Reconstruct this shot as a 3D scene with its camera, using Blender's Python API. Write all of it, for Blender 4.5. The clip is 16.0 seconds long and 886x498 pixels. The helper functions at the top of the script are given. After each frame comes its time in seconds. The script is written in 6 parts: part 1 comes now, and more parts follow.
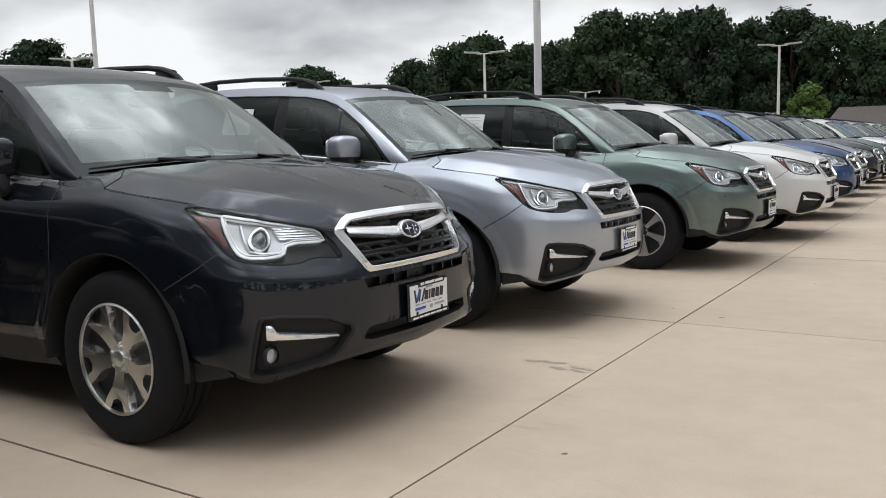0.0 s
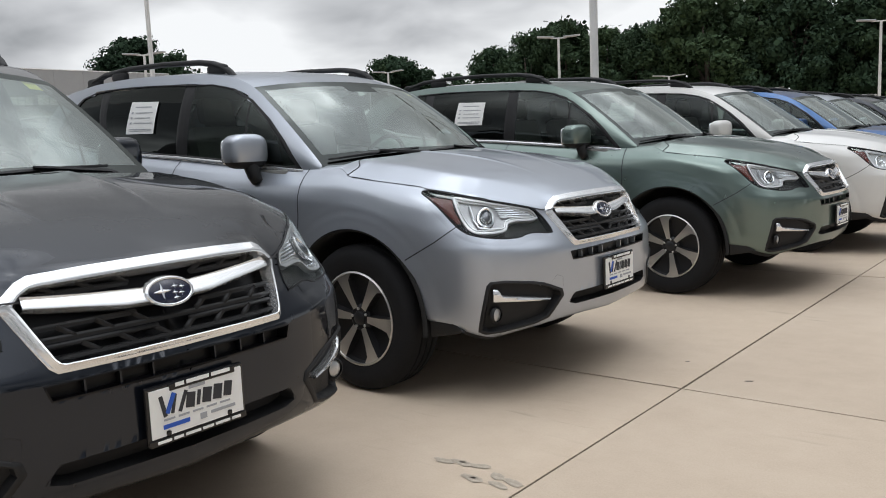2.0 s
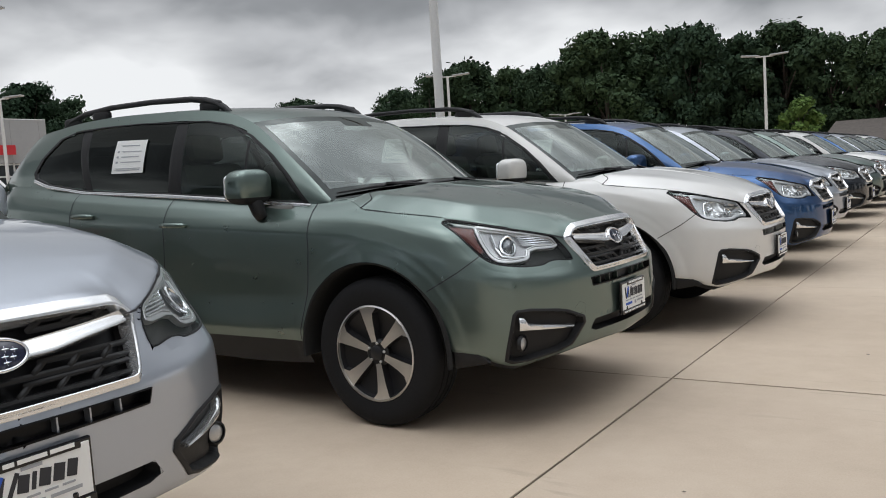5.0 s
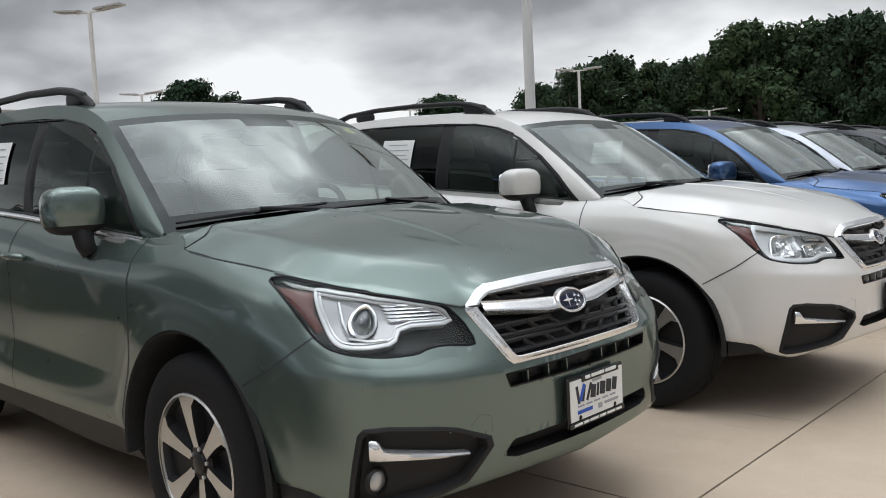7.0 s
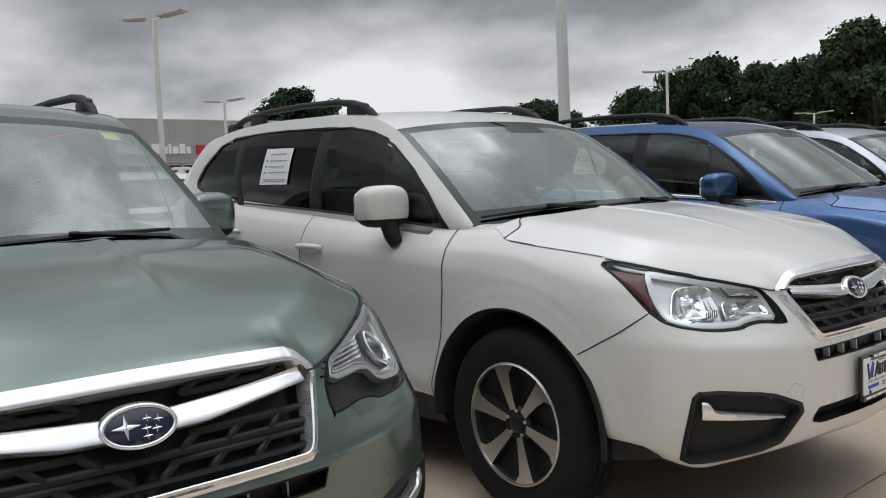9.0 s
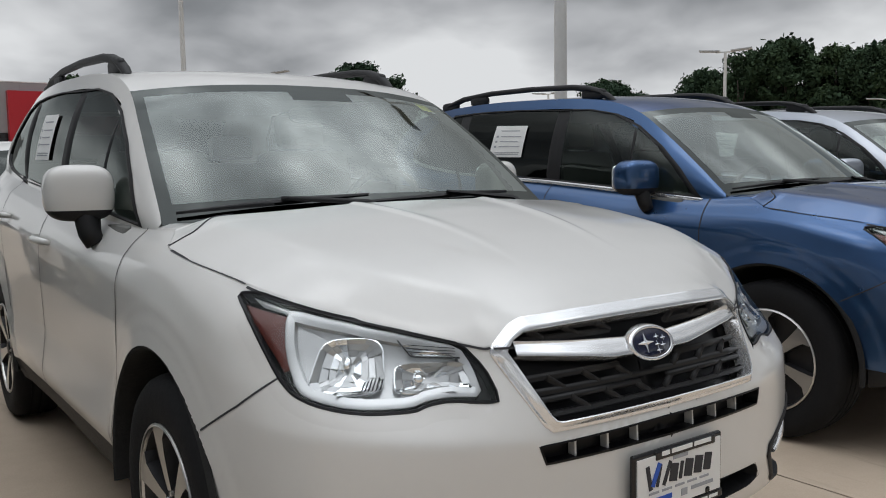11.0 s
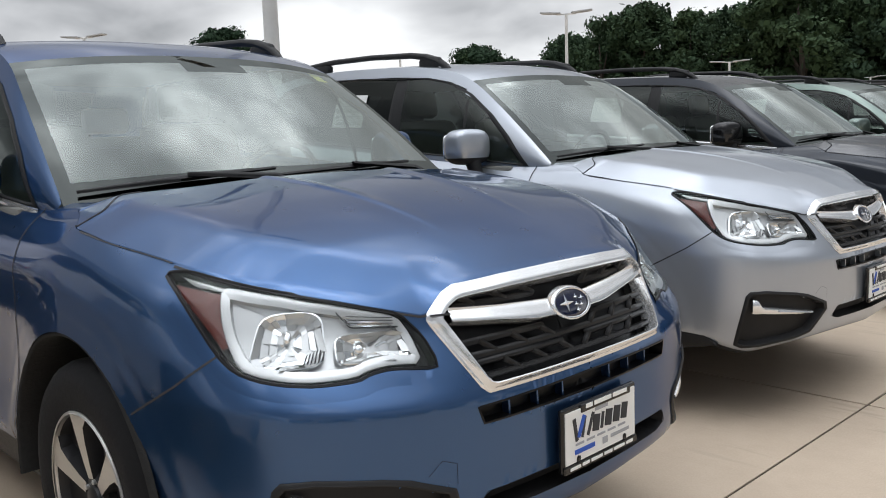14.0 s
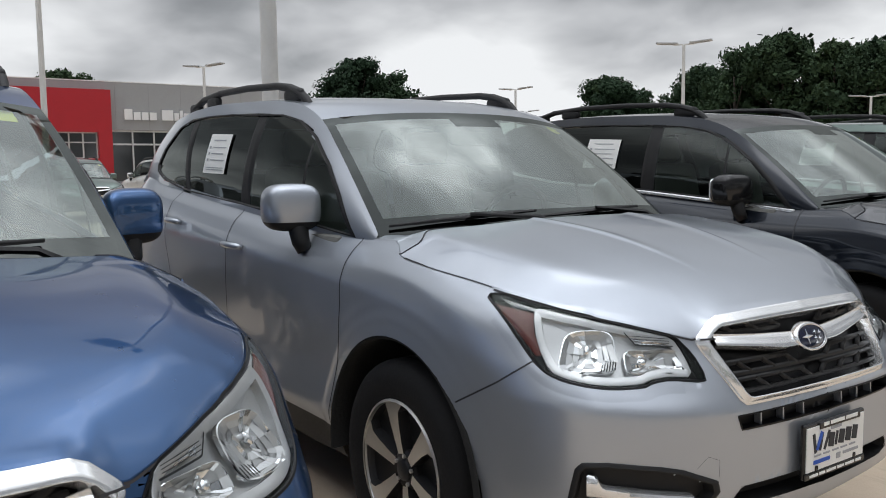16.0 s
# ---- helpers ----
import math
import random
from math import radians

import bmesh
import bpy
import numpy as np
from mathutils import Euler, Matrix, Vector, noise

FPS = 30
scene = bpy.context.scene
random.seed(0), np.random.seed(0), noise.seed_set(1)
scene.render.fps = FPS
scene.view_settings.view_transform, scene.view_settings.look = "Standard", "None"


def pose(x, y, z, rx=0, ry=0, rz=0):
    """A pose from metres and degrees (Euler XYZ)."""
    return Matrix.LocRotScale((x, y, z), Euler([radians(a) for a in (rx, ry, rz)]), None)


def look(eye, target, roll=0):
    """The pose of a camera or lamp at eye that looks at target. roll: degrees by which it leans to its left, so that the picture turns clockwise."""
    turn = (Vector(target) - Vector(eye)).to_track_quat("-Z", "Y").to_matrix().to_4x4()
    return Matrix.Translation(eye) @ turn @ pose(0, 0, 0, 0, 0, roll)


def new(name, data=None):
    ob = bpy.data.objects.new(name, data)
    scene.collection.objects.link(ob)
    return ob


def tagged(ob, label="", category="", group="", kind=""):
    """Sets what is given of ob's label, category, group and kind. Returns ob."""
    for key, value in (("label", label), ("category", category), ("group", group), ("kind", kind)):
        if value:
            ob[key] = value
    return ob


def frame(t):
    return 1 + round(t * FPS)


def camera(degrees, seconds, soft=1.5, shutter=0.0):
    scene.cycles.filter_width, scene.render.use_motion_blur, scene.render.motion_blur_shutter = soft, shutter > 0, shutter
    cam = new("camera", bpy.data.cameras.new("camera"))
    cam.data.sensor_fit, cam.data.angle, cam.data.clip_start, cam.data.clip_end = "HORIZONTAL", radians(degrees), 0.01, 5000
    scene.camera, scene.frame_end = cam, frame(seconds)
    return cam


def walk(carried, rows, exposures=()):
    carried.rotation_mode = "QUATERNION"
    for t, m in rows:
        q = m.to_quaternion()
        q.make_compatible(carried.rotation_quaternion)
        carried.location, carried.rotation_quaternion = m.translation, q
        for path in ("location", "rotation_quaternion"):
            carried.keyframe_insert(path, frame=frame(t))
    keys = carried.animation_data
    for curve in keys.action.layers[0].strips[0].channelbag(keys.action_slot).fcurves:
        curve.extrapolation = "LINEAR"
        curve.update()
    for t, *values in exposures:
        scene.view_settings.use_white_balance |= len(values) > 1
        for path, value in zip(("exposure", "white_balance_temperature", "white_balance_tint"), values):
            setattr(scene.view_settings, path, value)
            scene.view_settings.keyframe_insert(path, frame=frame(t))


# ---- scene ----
cam = camera(55.75, 16.0, soft=1.0)
PATH = [
    (0.0, pose(0.053, 0.021, 1.166, 83.10, 1.58, 32.73)),
    (0.5, pose(0.074, 0.377, 1.174, 83.59, 0.95, 34.62)),
    (1.0, pose(0.006, 0.829, 1.183, 83.28, 1.05, 34.65)),
    (1.5, pose(0.005, 1.285, 1.184, 82.76, 3.90, 32.56)),
    (2.0, pose(-0.057, 1.686, 1.195, 82.54, 2.39, 38.59)),
    (2.5, pose(-0.129, 2.104, 1.209, 81.46, 0.90, 40.34)),
    (3.0, pose(-0.136, 2.572, 1.201, 82.62, 3.08, 37.85)),
    (3.5, pose(-0.209, 3.030, 1.189, 82.66, 3.90, 35.78)),
    (4.0, pose(-0.189, 3.531, 1.210, 84.42, 4.42, 30.85)),
    (4.2, pose(-0.210, 3.702, 1.233, 84.76, 4.15, 30.36)),
    (4.5, pose(-0.173, 3.924, 1.200, 84.50, 2.48, 31.41)),
    (4.7, pose(-0.136, 4.090, 1.164, 84.65, 2.87, 31.88)),
    (6.8, pose(-0.159, 5.915, 1.222, 85.90, 2.88, 42.04)),
    (7.0, pose(-0.186, 6.068, 1.223, 85.29, 2.78, 42.77)),
    (7.5, pose(-0.229, 6.476, 1.234, 85.25, 1.80, 39.25)),
    (8.0, pose(-0.247, 6.884, 1.237, 86.90, 3.62, 41.14)),
    (8.5, pose(-0.228, 7.262, 1.229, 87.14, 2.73, 45.78)),
    (9.0, pose(-0.163, 7.716, 1.233, 85.99, 2.59, 49.68)),
    (9.5, pose(-0.086, 8.091, 1.249, 85.04, 3.69, 49.96)),
    (9.7, pose(-0.089, 8.247, 1.240, 84.21, 3.41, 50.01)),
    (11.8, pose(-0.279, 9.903, 1.227, 85.32, 0.83, 55.89)),
    (12.0, pose(-0.284, 10.093, 1.251, 85.16, 1.22, 55.90)),
    (12.5, pose(-0.299, 10.490, 1.228, 84.40, 0.44, 53.05)),
    (13.0, pose(-0.286, 10.930, 1.243, 83.64, 1.83, 51.39)),
    (13.2, pose(-0.263, 11.134, 1.243, 83.07, 3.02, 51.49)),
    (13.5, pose(-0.277, 11.397, 1.265, 82.88, 3.27, 50.62)),
    (14.0, pose(-0.282, 11.839, 1.241, 82.24, 1.96, 46.16)),
    (14.5, pose(-0.263, 12.267, 1.235, 83.20, 2.11, 45.66)),
    (15.0, pose(-0.271, 12.635, 1.230, 83.09, 1.37, 47.85)),
    (15.5, pose(-0.279, 13.060, 1.260, 82.39, 0.40, 50.13)),
    (16.0, pose(-0.338, 13.548, 1.321, 84.44, 0.64, 55.09)),
]
walk(cam, PATH, exposures=[(0, .02), (3.5, -.03), (4.7, -.09), (6.8, -.01), (7.5, .03), (8.5, -.19), (9.7, -.19), (11.8, -.46), (12.5, -.33), (13, -.10), (13.5, .06), (14.2, .14), (15, -.12), (16, -.08)])

# ---- world, sun, exposure ----
world = bpy.data.worlds.new("overcast_sky")
scene.world = world
world.use_nodes = True


def nd(tree, kind, **kw):
    n = tree.nodes.new(kind)
    for k, v in kw.items():
        if k in n.inputs:
            n.inputs[k].default_value = v
    return n


def math_node(tree, op, a, b=None, clamp=False):
    n = tree.nodes.new("ShaderNodeMath")
    n.operation = op
    n.use_clamp = clamp
    for i, v in enumerate((a, b)):
        if v is None:
            continue
        if isinstance(v, (int, float)):
            n.inputs[i].default_value = v
        else:
            tree.links.new(v, n.inputs[i])
    return n.outputs[0]


def ramp_node(tree, fac, stops):
    n = tree.nodes.new("ShaderNodeValToRGB")
    el = n.color_ramp.elements
    while len(el) < len(stops):
        el.new(0.5)
    for e, (p, c) in zip(el, stops):
        e.position = p
        e.color = (*c, 1) if len(c) == 3 else c
    tree.links.new(fac, n.inputs[0])
    return n.outputs[0]


def build_sky():
    t = world.node_tree
    t.nodes.clear()
    out = t.nodes.new("ShaderNodeOutputWorld")
    bg = t.nodes.new("ShaderNodeBackground")
    sky = t.nodes.new("ShaderNodeTexSky")
    sky.sky_type = "NISHITA"
    sky.sun_disc = False
    sky.sun_elevation = radians(58)
    sky.sun_rotation = radians(200)
    tc = t.nodes.new("ShaderNodeTexCoord")
    sep = t.nodes.new("ShaderNodeSeparateXYZ")
    t.links.new(tc.outputs["Generated"], sep.inputs[0])
    x, y, z = sep.outputs
    h = math_node(t, "MAXIMUM", z, 0.0)
    den = math_node(t, "ADD", h, 0.34)
    u = math_node(t, "DIVIDE", x, den)
    v = math_node(t, "DIVIDE", y, den)
    com = t.nodes.new("ShaderNodeCombineXYZ")
    t.links.new(u, com.inputs[0])
    t.links.new(v, com.inputs[1])
    big = nd(t, "ShaderNodeTexNoise", Scale=1.25, Detail=4.0, Roughness=0.48, Distortion=0.15)
    t.links.new(com.outputs[0], big.inputs["Vector"])
    fine = nd(t, "ShaderNodeTexNoise", Scale=3.6, Detail=4.0, Roughness=0.5, Distortion=0.3)
    t.links.new(com.outputs[0], fine.inputs["Vector"])
    n = math_node(t, "ADD", math_node(t, "MULTIPLY", big.outputs["Fac"], 0.78), math_node(t, "MULTIPLY", fine.outputs["Fac"], 0.22))
    n = math_node(t, "ADD", math_node(t, "MULTIPLY", n, 0.95), 0.045)
    # billows overhead, with brighter breaks between them
    over = nd(t, "ShaderNodeTexNoise", Scale=2.5, Detail=4.0, Roughness=0.45, Distortion=0.2)
    t.links.new(tc.outputs["Generated"], over.inputs["Vector"])
    billow = math_node(t, "ADD", math_node(t, "MULTIPLY", math_node(t, "SUBTRACT", over.outputs["Fac"], 0.5), 1.1), 0.465)
    up = math_node(t, "MULTIPLY", math_node(t, "SUBTRACT", h, 0.38, clamp=True), 5.0, clamp=True)
    n = math_node(t, "ADD", math_node(t, "MULTIPLY", n, math_node(t, "SUBTRACT", 1.0, up)), math_node(t, "MULTIPLY", billow, up))
    # thin cloud towards the horizon lets more light through
    low = math_node(t, "SUBTRACT", 1.0, math_node(t, "MULTIPLY", h, 4.2), clamp=True)
    # and the deck is thinner overhead, towards the veiled sun
    high = math_node(t, "MULTIPLY", math_node(t, "SUBTRACT", h, 0.5, clamp=True), 0.12)
    n2 = math_node(t, "ADD", math_node(t, "ADD", n, math_node(t, "SUBTRACT", math_node(t, "MULTIPLY", low, 0.385), 0.06)), high)
    cloud = ramp_node(t, n2, [(0.40, (0.19, 0.20, 0.215)), (0.50, (0.32, 0.335, 0.355)), (0.58, (0.56, 0.575, 0.60)), (0.70, (0.93, 0.95, 0.97))])
    mixs = t.nodes.new("ShaderNodeMixRGB")
    mixs.inputs[0].default_value = 0.985
    skd = t.nodes.new("ShaderNodeMixRGB")
    skd.blend_type = "MULTIPLY"
    skd.inputs[0].default_value = 1.0
    skd.inputs[2].default_value = (0.1, 0.1, 0.1, 1)
    t.links.new(sky.outputs[0], skd.inputs[1])
    t.links.new(skd.outputs[0], mixs.inputs[1])
    t.links.new(cloud, mixs.inputs[2])
    t.links.new(mixs.outputs[0], bg.inputs[0])
    # an overcast sky is several times brighter overhead than low down
    t.links.new(math_node(t, "ADD", 1.0, math_node(t, "MULTIPLY", math_node(t, "SUBTRACT", h, 0.5, clamp=True), 13.5)), bg.inputs[1])
    t.links.new(bg.outputs[0], out.inputs[0])


build_sky()
sun_data = bpy.data.lights.new("sun", "SUN")
sun_data.energy = 0.5
sun_data.angle = radians(120)
sun_data.color = (1.0, 0.98, 0.95)
sun = new("sun", sun_data)
sun.matrix_world = look((0, 0, 60), (14, -10, 0))

# ---- materials ----
MATS = {}


def mat(name, base, rough=0.5, metal=0.0, coat=0.0, var=0.12, scale=8.0, bump=0.0, bump_scale=60.0, spec=0.5, emit=None, random_tint=0.0, fine=None):
    if name in MATS:
        return MATS[name]
    m = bpy.data.materials.new(name)
    m.use_nodes = True
    t = m.node_tree
    p = t.nodes["Principled BSDF"]
    p.inputs["Roughness"].default_value = rough
    p.inputs["Metallic"].default_value = metal
    p.inputs["Coat Weight"].default_value = coat
    p.inputs["Coat Roughness"].default_value = 0.03
    p.inputs["Specular IOR Level"].default_value = spec
    tc = t.nodes.new("ShaderNodeTexCoord")
    if var > 0:
        n1 = nd(t, "ShaderNodeTexNoise", Scale=scale, Detail=4.0, Roughness=0.6)
        n2 = nd(t, "ShaderNodeTexNoise", Scale=scale * 9, Detail=3.0, Roughness=0.6)
        t.links.new(tc.outputs["Object"], n1.inputs["Vector"])
        t.links.new(tc.outputs["Object"], n2.inputs["Vector"])
        s = math_node(t, "ADD", math_node(t, "MULTIPLY", n1.outputs["Fac"], 0.65), math_node(t, "MULTIPLY", n2.outputs["Fac"], 0.35))
        lo = tuple(max(0, c * (1 - var)) for c in base)
        hi = tuple(min(1, c * (1 + var)) for c in base)
        col = ramp_node(t, s, [(0.3, lo), (0.7, hi)])
        if random_tint > 0:
            oi = t.nodes.new("ShaderNodeObjectInfo")
            mx = t.nodes.new("ShaderNodeMixRGB")
            mx.blend_type = "MULTIPLY"
            mx.inputs[0].default_value = 1.0
            g = ramp_node(t, oi.outputs["Random"], [(0, (1 - random_tint,) * 3), (1, (1 + random_tint,) * 3)])
            t.links.new(col, mx.inputs[1])
            t.links.new(g, mx.inputs[2])
            col = mx.outputs[0]
        t.links.new(col, p.inputs["Base Color"])
        r = math_node(t, "ADD", math_node(t, "MULTIPLY", n2.outputs["Fac"], rough * 0.3), rough * 0.85, clamp=True)
        t.links.new(r, p.inputs["Roughness"])
    else:
        p.inputs["Base Color"].default_value = (*base, 1)
    if bump > 0:
        nb = nd(t, "ShaderNodeTexNoise", Scale=bump_scale, Detail=4.0, Roughness=0.65)
        t.links.new(tc.outputs["Object"], nb.inputs["Vector"])
        b = nd(t, "ShaderNodeBump", Strength=bump, Distance=0.01)
        t.links.new(nb.outputs["Fac"], b.inputs["Height"])
        t.links.new(b.outputs[0], p.inputs["Normal"])
    if emit:
        p.inputs["Emission Color"].default_value = (*emit[0], 1)
        p.inputs["Emission Strength"].default_value = emit[1]
    MATS[name] = m
    return m


def glass_mat(name, tint, rough=0.0, power=3.0, gain=1.1, base=0.06):
    """Thin glazing: tinted see-through with a mirror gloss that grows at grazing angles."""
    if name in MATS:
        return MATS[name]
    m = bpy.data.materials.new(name)
    m.use_nodes = True
    t = m.node_tree
    t.nodes.clear()
    out = t.nodes.new("ShaderNodeOutputMaterial")
    tr = t.nodes.new("ShaderNodeBsdfTransparent")
    tr.inputs[0].default_value = (*tint, 1)
    gl = t.nodes.new("ShaderNodeBsdfGlossy")
    gl.inputs["Roughness"].default_value = rough
    gl.inputs["Color"].default_value = (0.91, 0.98, 0.95, 1)
    lw = t.nodes.new("ShaderNodeLayerWeight")
    lw.inputs[0].default_value = 0.5
    f = math_node(t, "ADD", math_node(t, "MULTIPLY", math_node(t, "POWER", lw.outputs["Facing"], power), gain), base, clamp=True)
    mx = t.nodes.new("ShaderNodeMixShader")
    t.links.new(f, mx.inputs[0])
    t.links.new(tr.outputs[0], mx.inputs[1])
    t.links.new(gl.outputs[0], mx.inputs[2])
    t.links.new(mx.outputs[0], out.inputs[0])
    MATS[name] = m
    return m


def paint_mat(name, base, metal=0.0, rough=0.35):
    if name in MATS:
        return MATS[name]
    m = mat(name, base, rough=rough, metal=metal, coat=0.85, var=0.03, scale=1.3)
    t = m.node_tree
    p = t.nodes["Principled BSDF"]
    p.inputs["Coat Roughness"].default_value = 0.03
    p.inputs["Coat IOR"].default_value = 1.5
    if metal:
        # flake paint keeps its colour and darkens towards its edges
        p.inputs["Specular Tint"].default_value = (*(min(1, c * .9 + .20) for c in base), 1)
    return m


def concrete_mat():
    m = bpy.data.materials.new("concrete_paving")
    m.use_nodes = True
    t = m.node_tree
    p = t.nodes["Principled BSDF"]
    tc = t.nodes.new("ShaderNodeTexCoord")
    geo = t.nodes.new("ShaderNodeNewGeometry")
    oi = t.nodes.new("ShaderNodeObjectInfo")
    pos = geo.outputs["Position"]
    a = nd(t, "ShaderNodeTexNoise", Scale=0.55, Detail=5.0, Roughness=0.6)
    b = nd(t, "ShaderNodeTexNoise", Scale=5.0, Detail=5.0, Roughness=0.65)
    c = nd(t, "ShaderNodeTexNoise", Scale=120.0, Detail=3.0, Roughness=0.7)
    for n in (a, b, c):
        t.links.new(pos, n.inputs["Vector"])
    s = math_node(t, "ADD", math_node(t, "MULTIPLY", a.outputs["Fac"], 0.45), math_node(t, "ADD", math_node(t, "MULTIPLY", b.outputs["Fac"], 0.3), math_node(t, "MULTIPLY", c.outputs["Fac"], 0.25)))
    col = ramp_node(t, s, [(0.34, (0.43, 0.345, 0.262)), (0.5, (0.50, 0.405, 0.312)), (0.66, (0.56, 0.465, 0.365))])
    # broom-finish streaks and old tyre scuffs with a shape of their own
    mp = t.nodes.new("ShaderNodeMapping")
    mp.inputs["Scale"].default_value = (2.0, 14.0, 1.0)
    mp.inputs["Rotation"].default_value = (0, 0, 0.35)
    t.links.new(pos, mp.inputs[0])
    w = nd(t, "ShaderNodeTexNoise", Scale=1.0, Detail=3.0, Roughness=0.5)
    t.links.new(mp.outputs[0], w.inputs["Vector"])
    patch = nd(t, "ShaderNodeTexNoise", Scale=0.8, Detail=2.0)
    t.links.new(pos, patch.inputs["Vector"])
    scuff = math_node(t, "MULTIPLY", ramp_node(t, w.outputs["Fac"], [(0.60, (0, 0, 0)), (0.72, (1, 1, 1))]), ramp_node(t, patch.outputs["Fac"], [(0.54, (0, 0, 0)), (0.66, (1, 1, 1))]))
    mx = t.nodes.new("ShaderNodeMixRGB")
    t.links.new(math_node(t, "MULTIPLY", scuff, 0.38), mx.inputs[0])
    t.links.new(col, mx.inputs[1])
    mx.inputs[2].default_value = (0.22, 0.18, 0.14, 1)
    tint = t.nodes.new("ShaderNodeMixRGB")
    tint.blend_type = "MULTIPLY"
    tint.inputs[0].default_value = 1.0
    t.links.new(mx.outputs[0], tint.inputs[1])
    t.links.new(ramp_node(t, oi.outputs["Random"], [(0, (0.95, 0.95, 0.95)), (1, (1.04, 1.035, 1.02))]), tint.inputs[2])
    t.links.new(tint.outputs[0], p.inputs["Base Color"])
    p.inputs["Roughness"].default_value = 0.72
    p.inputs["Specular IOR Level"].default_value = 0.35
    bm_ = nd(t, "ShaderNodeBump", Strength=0.25, Distance=0.004)
    t.links.new(c.outputs["Fac"], bm_.inputs["Height"])
    t.links.new(bm_.outputs[0], p.inputs["Normal"])
    MATS["concrete"] = m
    return m


CONCRETE = concrete_mat()
GRILLE_BLACK = mat("grille_black", (0.009, 0.009, 0.0095), rough=0.45, spec=0.3, var=0)
BLACK_PLASTIC = mat("black_plastic", (0.012, 0.012, 0.013), rough=0.55, spec=0.35, bump=0.08, bump_scale=400)
GLOSS_BLACK = mat("gloss_black", (0.008, 0.008, 0.009), rough=0.12, var=0)
HOUSING = mat("lamp_housing_black", (0.005, 0.005, 0.006), rough=0.36, spec=0.25, var=0)
LINER = mat("wheel_liner", (0.012, 0.012, 0.012), rough=0.9, bump=0.3, bump_scale=80)
CHROME = mat("chrome", (0.86, 0.87, 0.88), rough=0.15, metal=0.78, var=0.02)
SATIN = mat("satin_silver", (0.72, 0.72, 0.71), rough=0.28, metal=0.85, var=0.03)
REFLECT = mat("lamp_reflector", (0.88, 0.89, 0.90), rough=0.16, metal=1.0, var=0.03, scale=20)
CAVITY = mat("lamp_cavity", (0.36, 0.36, 0.37), rough=0.32, metal=0.8, var=0.05, scale=30)
TRAY = mat("lamp_tray", (0.50, 0.505, 0.51), rough=0.33, metal=0.75, coat=0.3, var=0.06, scale=30)
RUBBER = mat("tyre_rubber", (0.010, 0.010, 0.011), rough=0.8, spec=0.25, bump=0.15, bump_scale=120)
ALLOY = mat("machined_alloy", (0.62, 0.61, 0.59), rough=0.3, metal=0.9, var=0.05)
POLISHED = mat("polished_alloy", (0.70, 0.69, 0.66), rough=0.17, metal=0.95, var=0.05)
ALLOY_DARK = mat("dark_alloy", (0.022, 0.022, 0.024), rough=0.38, metal=0.3, var=0.1)
AMBER = mat("amber_red_lens", (0.090, 0.009, 0.003), rough=0.36, coat=0.1, var=0.2, scale=30)
RED_LENS = mat("red_lens", (0.28, 0.01, 0.015), rough=0.12, coat=1.0, var=0.1)
BADGE_BLUE = mat("badge_blue", (0.003, 0.006, 0.030), rough=0.15, coat=1.0, var=0)
WHITE_PAPER = mat("white_paper", (0.8, 0.8, 0.78), rough=0.7, var=0.03)
INK = mat("ink", (0.03, 0.03, 0.035), rough=0.7, var=0)
INK_BLUE = mat("ink_blue", (0.02, 0.09, 0.45), rough=0.6, var=0)
INK_GREY = mat("ink_grey", (0.35, 0.36, 0.38), rough=0.7, var=0)
YELLOW = mat("yellow_sticker", (0.75, 0.72, 0.12), rough=0.6, var=0.03)
INTERIOR = mat("interior_grey", (0.16, 0.16, 0.15), rough=0.8, bump=0.2, bump_scale=200)
SEAT = mat("seat_cloth", (0.24, 0.24, 0.225), rough=0.9, bump=0.3, bump_scale=250)
DASH = mat("dash_black", (0.03, 0.03, 0.031), rough=0.6)
GLASS_FRONT = glass_mat("windscreen_glass", (0.66, 0.74, 0.70))
FRIT = glass_mat("screen_edge_glass", (0.015, 0.015, 0.015), gain=0.5, base=0.03)
GLASS_SIDE = glass_mat("side_glass", (0.44, 0.50, 0.47), power=5.0, gain=0.7, base=0.055)
GLASS_DARK = glass_mat("privacy_glass", (0.05, 0.055, 0.055), power=5.0, gain=0.6, base=0.04)
LENS_CLEAR = glass_mat("lamp_cover", (0.96, 0.97, 0.97), rough=0.02, power=5.0, gain=0.6, base=0.025)
POLE_PAINT = mat("pole_paint", (0.62, 0.63, 0.63), rough=0.45, var=0.08, scale=3)
LAMP_HEAD = mat("lamp_head_paint", (0.40, 0.41, 0.42), rough=0.5, var=0.05)

# ---- small mesh helpers ----
MESHES = {}


def mesh_of(key, verts, faces, material, smooth=True, mats=None, mat_ids=None, sharp=None):
    me = bpy.data.meshes.new(key)
    me.from_pydata([tuple(v) for v in verts], [], [tuple(f) for f in faces])
    for m in (mats or [material]):
        me.materials.append(m)
    if mat_ids is not None:
        me.polygons.foreach_set("material_index", mat_ids)
    if smooth:
        me.polygons.foreach_set("use_smooth", [True] * len(me.polygons))
        if sharp:
            me.set_sharp_from_angle(angle=radians(sharp))
    me.update()
    MESHES[key] = me
    return me


def put(name, me, parent=None, m=None, label=""):
    ob = new(name, me)
    if parent is not None:
        ob.parent = parent
    if m is not None:
        ob.matrix_basis = m
    return tagged(ob, label) if label else ob


